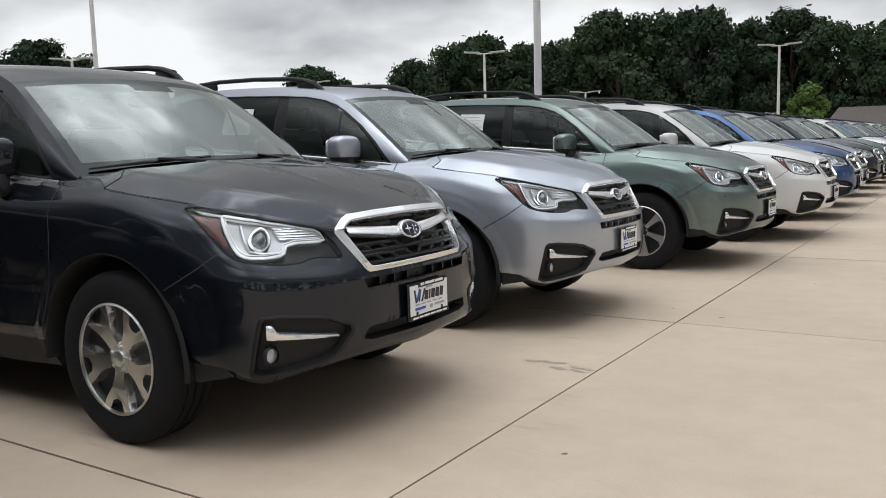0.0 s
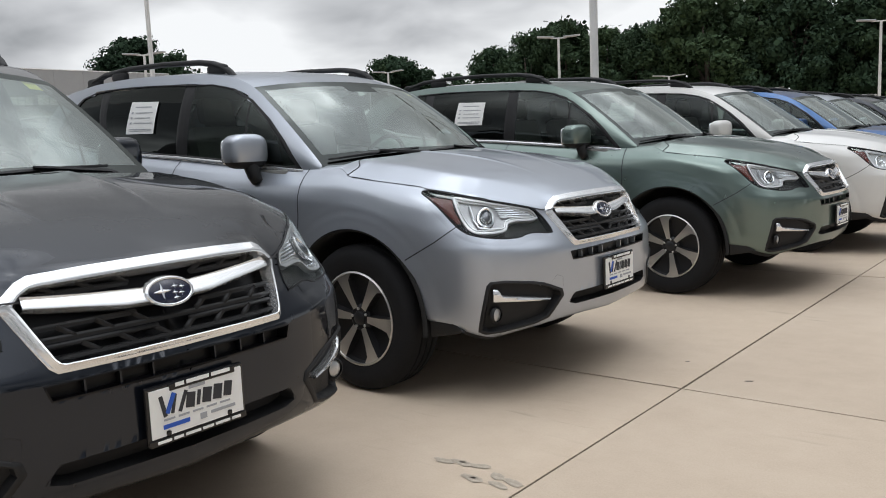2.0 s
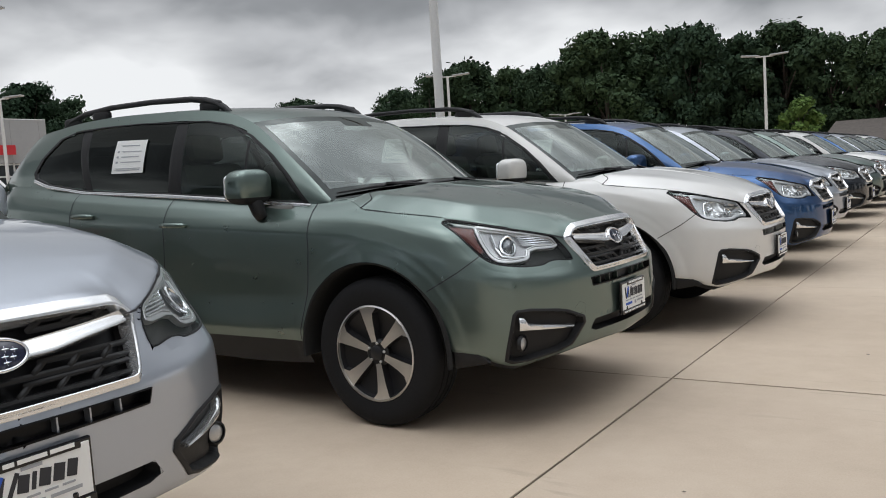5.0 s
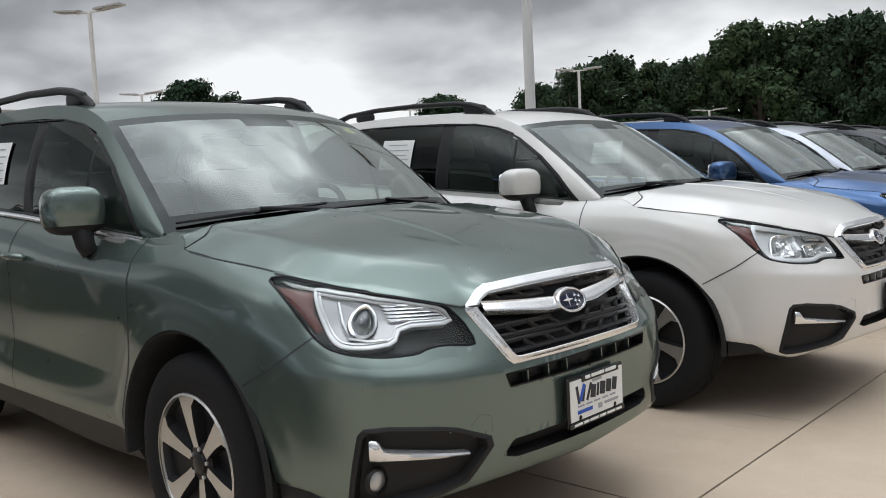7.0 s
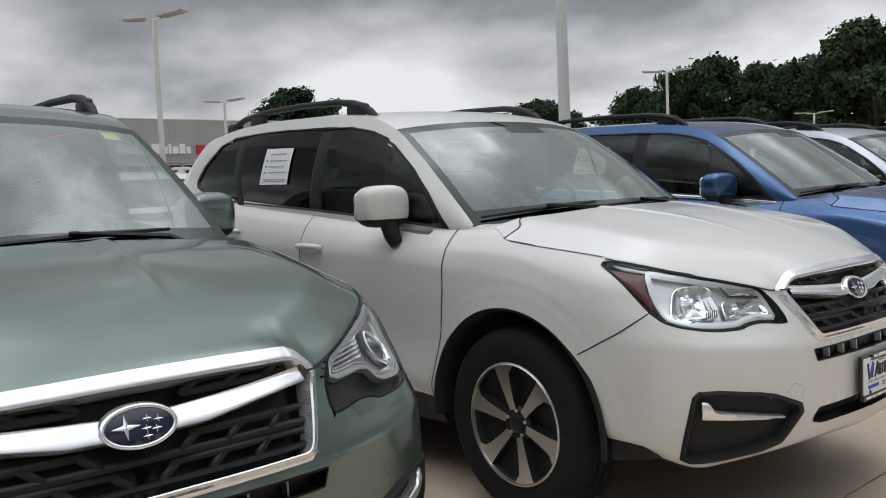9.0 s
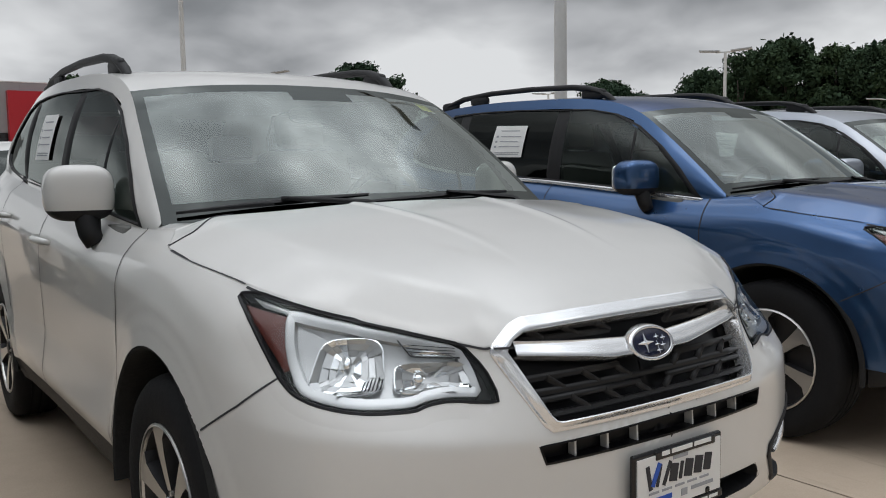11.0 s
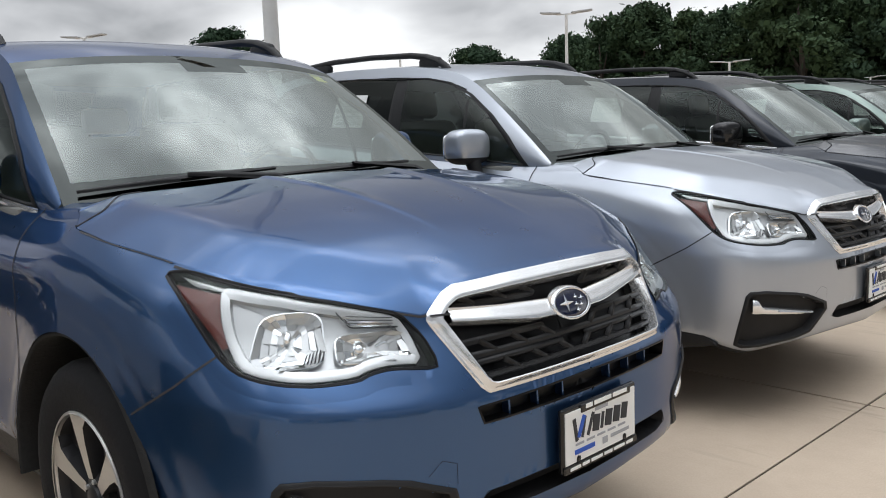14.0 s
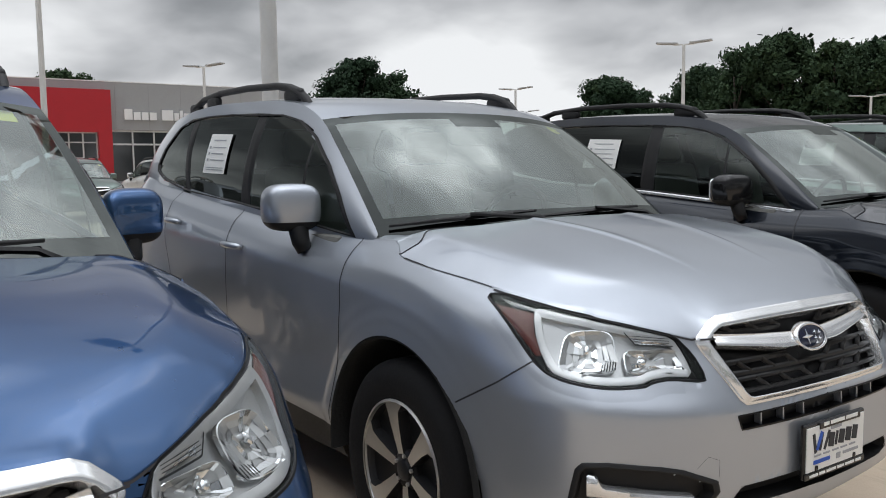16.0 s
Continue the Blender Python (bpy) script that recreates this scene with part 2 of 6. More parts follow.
def bm_mesh(key, bm, material, smooth=False, sharp=35):
    me = bpy.data.meshes.new(key)
    bmesh.ops.recalc_face_normals(bm, faces=bm.faces)
    bm.to_mesh(me)
    bm.free()
    me.materials.append(material)
    if smooth:
        me.polygons.foreach_set("use_smooth", [True] * len(me.polygons))
        me.set_sharp_from_angle(angle=radians(sharp))
    me.update()
    MESHES[key] = me
    return me


def box_bm(bm, cx, cy, cz, sx, sy, sz, bevel=0.0, m=None, seg=2):
    r = bmesh.ops.create_cube(bm, size=1)
    bmesh.ops.scale(bm, vec=(sx, sy, sz), verts=r["verts"])
    if bevel:
        es = list({e for v in r["verts"] for e in v.link_edges})
        r2 = bmesh.ops.bevel(bm, geom=es, offset=bevel, segments=seg, profile=0.5, affect="EDGES")
        vs = list({v for f in r2["faces"] for v in f.verts} | {v for v in r["verts"] if v.is_valid})
    else:
        vs = r["verts"]
    if m is not None:
        bmesh.ops.transform(bm, matrix=m, verts=vs)
    bmesh.ops.translate(bm, vec=(cx, cy, cz), verts=vs)
    return vs


def spline(xs, ys):
    """Smooth curve through a few control values (cubic, finite-difference slopes)."""
    xs, ys = np.array(xs, float), np.array(ys, float)
    if xs[0] > xs[-1]:
        xs, ys = xs[::-1], ys[::-1]
    m = np.gradient(ys, xs, axis=0)

    def f(q):
        q = np.clip(np.asarray(q, float), xs[0], xs[-1])
        i = np.clip(np.searchsorted(xs, q) - 1, 0, len(xs) - 2)
        h = xs[i + 1] - xs[i]
        t = (q - xs[i]) / h
        if ys.ndim > 1:
            t, h = t[..., None], h[..., None]
        return (2 * t**3 - 3 * t**2 + 1) * ys[i] + (t**3 - 2 * t**2 + t) * h * m[i] + (-2 * t**3 + 3 * t**2) * ys[i + 1] + (t**3 - t**2) * h * m[i + 1]

    return f


# ---- the compact SUV: body surface ----
# x forwards, y to the car's left, z up; the origin lies on the ground midway between the axles
AXLE, WHEEL_R, ARCH_R = 1.32, 0.357, 0.437
PLAN = np.array([(2.25, 0), (2.243, .2), (2.222, .38), (2.18, .53), (2.12, .65), (2.05, .745), (1.94, .81), (1.78, .85), (1.55, .868), (1.32, .876),
                 (.9, .872), (.3, .876), (-.3, .88), (-.9, .884), (-1.32, .885), (-1.65, .868), (-1.95, .825), (-2.15, .74), (-2.27, .55), (-2.31, .3), (-2.32, 0)])
PLAN_S = np.concatenate([[0], np.cumsum(np.hypot(*np.diff(PLAN, axis=0).T))])
S_END = PLAN_S[-1]
PLAN_F = spline(PLAN_S, PLAN)
# cross sections: height and inward set of nine feature lines, from the top edge to the underside
SECT = {
    0: [(.945, .115), (.90, .10), (.842, .075), (.725, .03), (.675, .004), (.60, 0), (.47, 0), (.352, .03), (.325, .20)],
    2: [(.925, .115), (.89, .105), (.83, .085), (.735, .03), (.68, .003), (.60, 0), (.47, 0), (.362, .03), (.33, .20)],
    4: [(.94, .168), (.90, .142), (.84, .110), (.755, .05), (.70, .008), (.62, 0), (.47, 0), (.336, .03), (.305, .16)],
    5: [(.95, .182), (.91, .150), (.85, .112), (.775, .05), (.71, .008), (.62, 0), (.47, 0), (.320, .03), (.290, .13)],
    7: [(.975, .105), (.93, .06), (.88, .03), (.80, .008), (.72, 0), (.6, 0), (.47, .008), (.388, .02), (.345, .11)],
    9: [(1.075, .14), (1.04, .085), (.98, .035), (.90, .012), (.78, .005), (.65, 0), (.5, .005), (.392, .015), (.33, .07)],
    10: [(1.07, .115), (1.04, .075), (.995, .035), (.93, .010), (.80, .006), (.62, .012), (.46, .002), (.392, .018), (.275, .07)],
    12: [(1.148, .10), (1.105, .052), (1.045, .02), (.98, .004), (.82, .005), (.62, .016), (.46, .002), (.392, .018), (.275, .07)],
    14: [(1.232, .12), (1.18, .06), (1.10, .022), (1.0, .006), (.82, .004), (.64, 0), (.5, .005), (.392, .015), (.30, .05)],
    16: [(1.28, .12), (1.21, .07), (1.12, .03), (1.0, .01), (.85, 0), (.7, 0), (.5, 0), (.38, .03), (.32, .07)],
    18: [(1.22, .11), (1.12, .06), (1.02, .04), (.92, .03), (.8, .01), (.68, 0), (.5, 0), (.40, .03), (.33, .07)],
    20: [(1.18, .10), (1.1, .06), (1.0, .04), (.9, .03), (.8, .01), (.68, 0), (.5, 0), (.40, .03), (.33, .07)],
}
_k = sorted(SECT)
SECT_F = spline([PLAN_S[i] for i in _k], np.array([SECT[i] for i in _k]).reshape(len(_k), -1))


def sections(s):
    """Feature-line heights and insets at perimeter places s: arrays (n, 9, 2)."""
    return SECT_F(np.abs(s)).reshape(-1, 9, 2)


HOOD_ZC = spline([1.0, 1.27, 1.5, 1.8, 2.0, 2.08, 2.135], [1.152, 1.128, 1.102, 1.044, .980, .947, .923])


def hood_base(x, y):
    a = np.abs(y)
    z = HOOD_ZC(x) - (.030 + .05 * np.clip((x - 1.9) / .2, 0, 1)) * (a / .75) ** 2
    # broad raised middle, and a narrow pressed ridge each side that runs forwards and dies out
    w = np.clip((a - .22) / .30, 0, 1)
    w = w * w * (3 - 2 * w)
    fade = np.clip((2.10 - x) / .5, 0, 1) * np.clip((x - 1.1) / .2, 0, 1)
    line = .250 - .075 * np.clip((x - 1.22) / .65, 0, 1)
    d = (a - line) / .013
    ridge = np.where(d > 0, np.exp(-d * d), np.exp(-(d / 2.2) ** 2))
    dies = np.clip((1.95 - x) / .40, 0, 1)
    return z + .009 * (1 - w) * fade + .0055 * ridge * dies


# height of the hood's front edge along the nose: it rolls down from the chrome corner to the lamp
EDGE_S = [0, .15, .30, .355, .385, .410, .432, .45, 1.2]
EDGE_H = [.923, .922, .918, .913, .901, .880, .865, .862, .991]


def EDGE_Z(q):
    return np.interp(q, EDGE_S, EDGE_H)


_edge = None


def hood_edge(q):
    """The hood's seam at perimeter places q: along the nose and the lamp, then straight up to the pillar's foot."""
    x = PLAN_F(q)[..., 0]
    up = np.clip((1.285 - x) / .125, 0, 1)
    z = np.where(q < 1.2, EDGE_Z(q), EDGE_H[-1] + (1.048 - EDGE_H[-1]) * np.clip((PLAN_F(1.2)[0] - x) / (PLAN_F(1.2)[0] - 1.16), 0, 1.2) + .024 * up * up * (3 - 2 * up))
    return shell(q, z)


def hood_z(x, y):
    """The hood: a nearly flat panel that folds over a soft shoulder on to its seam."""
    global _edge
    if _edge is None:
        q = np.linspace(.001, sx(1.10), 900)
        p = hood_edge(q)
        fall = hood_base(p[:, 0], p[:, 1]) - p[:, 2]
        ker = np.exp(-(np.arange(-120, 121) / 52.0) ** 2)
        wide = np.convolve(np.pad(fall, 120, mode="edge"), ker / ker.sum(), mode="valid")
        _edge = (p, wide, fall - wide)
    p, wide, rest = _edge
    shape = np.broadcast(x, y).shape
    x, y = (np.broadcast_to(k, shape).ravel() for k in (x, y))
    k, d = np.zeros(len(x), int), np.zeros(len(x))
    for n in range(0, len(x), 1000):
        h = np.hypot(x[n:n + 1000, None] - p[:, 0], np.abs(y[n:n + 1000, None]) - p[:, 1])
        k[n:n + 1000] = h.argmin(1)
        d[n:n + 1000] = h.min(1)
    r = 1 - d / np.clip(2.4 * wide[k], .095, .13)
    v = np.clip(1 - d / .07, 0, 1)
    return (hood_base(x, y) - wide[k] * .5 * (r + np.sqrt(r * r + .05)) - rest[k] * v * v).reshape(shape)


def plan_normal(s):
    e = .004
    a, b = PLAN_F(np.clip(s - e, 0, S_END)), PLAN_F(np.clip(s + e, 0, S_END))
    t = b - a
    t /= np.linalg.norm(t, axis=-1, keepdims=True)
    n = np.stack([-t[..., 1], t[..., 0]], -1)
    return -n


_sg = np.linspace(0, S_END, 640)
_vg = np.linspace(0, 8, 97)
_zt = np.linspace(.24, 1.32, 720)


def _table():
    sec = sections(_sg)
    tab, zv, dv = [], [], []
    for row in sec:
        # pressed creases: mostly straight between the feature lines
        f = spline(np.arange(9), row)(_vg) * .45 + np.stack([np.interp(_vg, np.arange(9), row[:, k]) for k in (0, 1)], 1) * .55
        z = np.minimum.accumulate(f[:, 0] - 1e-5 * np.arange(len(_vg)))
        tab.append(np.interp(_zt, z[::-1], f[::-1, 1]))
        zv.append(z)
        dv.append(f[:, 1])
    return np.array(tab), np.array(zv), np.array(dv)


D_TAB, _, _ = _table()
# the pressings flow evenly round the corners of the nose
_ker = np.exp(-(np.arange(-24, 25) / 8.0) ** 2)
_ker /= _ker.sum()
_flow = np.stack([np.convolve(np.pad(c, 24, mode="edge"), _ker, mode="valid") for c in D_TAB.T], 1)
_bend = np.exp(-(np.arange(-14, 15) / 5.0) ** 2)
_flow, D_TAB = (np.stack([np.convolve(np.pad(r, 14, mode="edge"), _bend / _bend.sum(), mode="valid") for r in tab]) for tab in (_flow, D_TAB))
_mix = np.clip((1.45 - _sg) / .2, 0, 1)[:, None]
D_TAB = D_TAB * (1 - _mix) + _flow * _mix


def flare(x, z):
    """Rounded lips pressed into the body round both wheel openings."""
    out = 0
    for cx in (AXLE, -AXLE):
        r = np.hypot(x - cx, z - WHEEL_R)
        lip = np.clip((r - .478) / .052, 0, 1)
        out = out + (.006 * (1 - lip * lip * (3 - 2 * lip)) + .005 * np.clip((.478 - r) / .05, 0, 1)) * (r > .2)
        out = out + .002 * np.exp(-((r - .53) / .03) ** 2) * np.clip((z - .5) / .2, 0, 1)
    return out


def shell(s, z):
    """Points of the body side at signed perimeter place s (positive on the car's left) and height z."""
    s, z = np.broadcast_arrays(np.asarray(s, float), np.asarray(z, float))
    a = np.clip(np.abs(s), 0, S_END - 1e-6)
    i = a / S_END * (len(_sg) - 1)
    i0 = np.clip(i.astype(int), 0, len(_sg) - 2)
    k = np.clip((z - _zt[0]) / (_zt[-1] - _zt[0]) * (len(_zt) - 1), 0, len(_zt) - 1.001)
    k0 = k.astype(int)
    fi, fk = i - i0, k - k0
    d = (D_TAB[i0, k0] * (1 - fi) + D_TAB[i0 + 1, k0] * fi) * (1 - fk) + (D_TAB[i0, k0 + 1] * (1 - fi) + D_TAB[i0 + 1, k0 + 1] * fi) * fk
    p, n = PLAN_F(a), plan_normal(a)
    d = d - flare(p[..., 0], z) * (np.abs(n[..., 1]) > .5)
    q = p - n * d[..., None]
    return np.stack([q[..., 0], q[..., 1] * np.sign(np.where(s == 0, 1, s)), z], -1)


def shell_n(s, z):
    e = .006
    a = shell(s + e, z) - shell(s - e, z)
    b = shell(s, z + e) - shell(s, z - e)
    n = np.cross(a, b)
    return n / np.linalg.norm(n, axis=-1, keepdims=True)


# beside the lamp the hood's edge climbs evenly along its own length
_q = np.linspace(.45, 1.2, 50)
_p = shell(_q, np.full(50, .92))
_l = np.concatenate([[0], np.cumsum(np.hypot(*np.diff(_p[:, :2], axis=0).T))])
_l /= _l[-1]
EDGE_S, EDGE_H = EDGE_S[:7] + list(_q), EDGE_H[:7] + list(.862 + .129 * (1.25 * _l - .25 * _l ** 2))


def off_shell(s, z, off):
    return shell(s, z) + shell_n(s, z) * np.asarray(off)[..., None]


def sx(x):
    """Perimeter place beside length x on the flank."""
    m = (PLAN_F(_sg)[:, 0] > -2.2) & (_sg > .75)
    return float(np.interp(-x, -PLAN_F(_sg)[m][:, 0], _sg[m]))


def sy(y):
    """Perimeter place on the nose at half width y."""
    m = _sg < 1.3
    return float(np.interp(abs(y), PLAN_F(_sg)[m][:, 1], _sg[m])) * (1 if y >= 0 else -1)


# greenhouse: outer edge line of pillar and roof, and the flank below it
ROOF = np.array([(1.03, .742, 1.082), (.80, .708, 1.262), (.60, .675, 1.405), (.41, .644, 1.522), (.22, .634, 1.592), (0, .640, 1.625), (-.4, .646, 1.648), (-.9, .641, 1.660),
                 (-1.4, .622, 1.640), (-1.75, .60, 1.590), (-1.97, .63, 1.43), (-2.12, .69, 1.25)])
ROOF_T = np.concatenate([[0], np.cumsum(np.linalg.norm(np.diff(ROOF, axis=0), axis=1))])
ROOF_F = spline(ROOF_T, ROOF)
_rt = ROOF_F(np.linspace(0, ROOF_T[-1], 400))


def roof_edge(x):
    return np.interp(-x, -_rt[:, 0], _rt[:, 1]), np.interp(-x, -_rt[:, 0], _rt[:, 2])


_belt = None


def top_edge(s):
    s = np.asarray(s, float)
    z = sections(s)[:, 0, 0]
    p = shell(s, z)
    e = hood_edge(np.minimum(np.abs(s), sx(1.10)))
    return np.where((p[:, 0] > 1.16)[:, None], np.stack([e[:, 0], e[:, 1] * np.sign(s + 1e-9), e[:, 2] - .002 * (np.abs(s) > 1.15)], 1), p)


def belt(x):
    global _belt
    if _belt is None:
        _belt = top_edge(np.linspace(PLAN_S[8], PLAN_S[18], 300))
    return np.interp(-x, -_belt[:, 0], _belt[:, 1]), np.interp(-x, -_belt[:, 0], _belt[:, 2])


def flank(x, z, side=-1, off=0.0):
    """Points of the glazed upper flank."""
    x, z = np.broadcast_arrays(np.asarray(x, float), np.asarray(z, float))
    yb, zb = belt(x)
    yr, zr = roof_edge(x)
    v = np.clip((z - zb) / np.maximum(zr - zb, .02), -.05, 1)
    y = yb + (yr - yb) * v + .030 * 4 * v * (1 - v) * np.clip((zr - zb) / .3, 0, 1)
    return np.stack([x, (y + off) * side, z], -1)


# ---- patches on those surfaces ----
def resample(poly, n, soften=0):
    p = np.array(poly, float)
    for _ in range(soften):
        q = np.roll(p, -1, 0)
        p = np.stack([p * .8 + q * .2, p * .2 + q * .8], 1).reshape(-1, 2)
    q = np.vstack([p, p[:1]])
    l = np.concatenate([[0], np.cumsum(np.hypot(*np.diff(q, axis=0).T))])
    # keep the corners, spread the rest
    t = np.linspace(0, l[-1], n, endpoint=False)
    if len(p) < n / 2:
        for c in l[:-1]:
            t[np.argmin(np.abs(t - c))] = c
    return np.stack([np.interp(t, l, q[:, 0]), np.interp(t, l, q[:, 1])], 1)


def loops_mesh(loops, cap=False):
    n = len(loops[0])
    verts = np.vstack(loops)
    faces = []
    for k in range(len(loops) - 1):
        for i in range(n):
            j = (i + 1) % n
            faces.append((k * n + i, k * n + j, (k + 1) * n + j, (k + 1) * n + i))
    if cap:
        c = len(verts)
        verts = np.vstack([verts, loops[-1].mean(0)[None]])
        for i in range(n):
            faces.append(((len(loops) - 1) * n + i, (len(loops) - 1) * n + (i + 1) % n, c))
    return verts, faces


def patch(surf, poly, offs, n=48, rings=5, soften=1, centre=None):
    """A filled patch on a surface; offs gives the height over the surface from rim to centre."""
    p = resample(poly, n, soften)
    c = p.mean(0) if centre is None else np.array(centre)
    ts = np.linspace(0, 1, rings + 1)[:-1]
    o = np.interp(ts, np.linspace(0, 1, len(offs)), offs)
    loops = [surf(*((p * (1 - t) + c * t).T), np.full(n, h)) for t, h in zip(ts, o)]
    return loops_mesh(loops, cap=True)


def frame_ring(surf, outer, inner, offs, n=64, soften=1, soften_in=None):
    a, b = resample(outer, n, soften), resample(inner, n, soften if soften_in is None else soften_in)
    # match start points by angle round the middle
    k = np.argmin(np.hypot(*(b - a[0]).T))
    b = np.roll(b, -k, 0)
    ts = np.linspace(0, 1, len(offs))
    loops = [surf(*((a * (1 - t) + b * t).T), np.full(n, h)) for t, h in zip(ts, offs)]
    return loops_mesh(loops)


def ribbon(surf, line, width, off=.001, n=None):
    p = np.array(line, float)
    l = np.concatenate([[0], np.cumsum(np.hypot(*np.diff(p, axis=0).T))])
    n = n or max(4, int(l[-1] / .03))
    t = np.linspace(0, l[-1], n)
    q = np.stack([np.interp(t, l, p[:, 0]), np.interp(t, l, p[:, 1])], 1)
    d = np.gradient(q, axis=0)
    d /= np.linalg.norm(d, axis=1, keepdims=True) + 1e-9
    w = np.stack([-d[:, 1], d[:, 0]], 1) * width / 2
    a, b = surf(*(q + w).T, np.full(n, off)), surf(*(q - w).T, np.full(n, off))
    v = np.vstack([a, b])
    return v, [(i, i + 1, n + i + 1, n + i) for i in range(n - 1)]


def inside(poly, pts):
    p = np.array(poly, float)
    x, y = pts[:, 0], pts[:, 1]
    r = np.zeros(len(pts), bool)
    j = len(p) - 1
    for i in range(len(p)):
        c = ((p[i, 1] > y) != (p[j, 1] > y)) & (x < (p[j, 0] - p[i, 0]) * (y - p[i, 1]) / (p[j, 1] - p[i, 1] + 1e-12) + p[i, 0])
        r ^= c
        j = i
    return r


def orient(verts, faces, ref):
    """Turn faces so that they look away from ref."""
    verts = np.asarray(verts)
    out = []
    for f in faces:
        a, b, c = verts[f[0]], verts[f[1]], verts[f[2]]
        n = np.cross(b - a, c - a)
        out.append(f if n @ (verts[list(f)].mean(0) - ref) >= 0 else f[::-1])
    return out


HUB_REF = np.array([0, 0, .75])


def surf_shell(s, z, o):
    return off_shell(s, z, o)


def flip(v):
    return np.asarray(v) * np.array([1, -1, 1])


def S_(side):
    """The body surface with places counted as positive on either side."""
    return lambda s, z, o: off_shell(s, z, o) if side > 0 else flip(off_shell(s, z, o))


def G_(side):
    return lambda x, z, o: flank(x, z, side, o)

# ---- outlines on the nose (perimeter place, height) ----
def nose(pts):
    return [(sy(y), z) for y, z in pts]


def mirrored(half):
    """Closed outline from its half on the car's left, given from the top middle to the bottom middle."""
    return [(-q, z) for q, z in half[::-1]] + [(q, z) for q, z in half]


def ztop(q, gap=.012):
    return float(top_edge(np.array([abs(q)]))[0, 2]) - gap


GRILLE_OUT = mirrored([(0.0, ztop(0, .004)), (.20, ztop(.2, .004)), (.355, ztop(.355, .003)), (.385, ztop(.385, .003)), (.410, ztop(.410, .003)), (.430, .860), (.434, .848), (.350, .708), (.335, .696), (0.0, .694)])
GRILLE_IN = mirrored([(0.0, ztop(0, .038)), (.20, ztop(.2, .037)), (.350, ztop(.350, .034)), (.378, .868), (.396, .846), (.333, .717), (.323, .708), (0.0, .706)])
SLOT = mirrored([(0.0, .671), (.372, .667), (.358, .630), (0.0, .629)])
MOUTH = mirrored([(0.0, .479), (.355, .477), (.390, .434), (.34, .420), (0.0, .416)])
LAMP = [(1.165, .966)] + [(q, ztop(q, .005)) for q in (1.10, 1.03, .96, .86, .76, .66, .58, .505)] + [(.459, .822), (.440, .768), (.446, .758), (.552, .768),
        (.60, .763), (.629, .753), (.712, .752), (.795, .760), (.858, .769), (.907, .783), (.96, .814), (1.052, .898), (1.10, .933)]
FOG = [(.80, .567), (.737, .569), (.60, .553), (.542, .541), (.440, .501), (.433, .476), (.511, .386), (.583, .367), (.736, .347), (.831, .339), (.860, .349), (.846, .415), (.815, .552)]


def scale_poly(poly, f, c=None):
    p = np.array(poly)
    c = p.mean(0) if c is None else np.array(c)
    return [tuple(q) for q in c + (p - c) * f]


def grown(poly, d, n=160, soften=1):
    """The outline pushed outwards by d."""
    p = resample(poly, n, soften)
    t = np.roll(p, -2, 0) - np.roll(p, 2, 0)
    t /= np.linalg.norm(t, axis=1, keepdims=True) + 1e-9
    area = np.sum(p[:, 0] * np.roll(p[:, 1], -1) - p[:, 1] * np.roll(p[:, 0], -1))
    m = np.stack([t[:, 1], -t[:, 0]], 1) * (1 if area > 0 else -1)
    return p + m * d


def seam_bumper(z):
    return np.interp(z, [.3, .66, .745, .815, 1.0], [1.21, 1.21, 1.055, .952, .952])


def seam_x(which, z):
    if which == "a":
        return np.interp(z, [.3, .43, .65, .85, 1.0, 1.1], [.86, .87, .935, .955, .95, .935])
    if which == "b":
        return np.interp(z, [.3, .41, .86, 1.2], [-.205, -.20, -.135, -.12])
    return np.interp(z, [.3, .62, .80, .95, 1.3], [-.86, -.88, -.97, -1.03, -1.02])


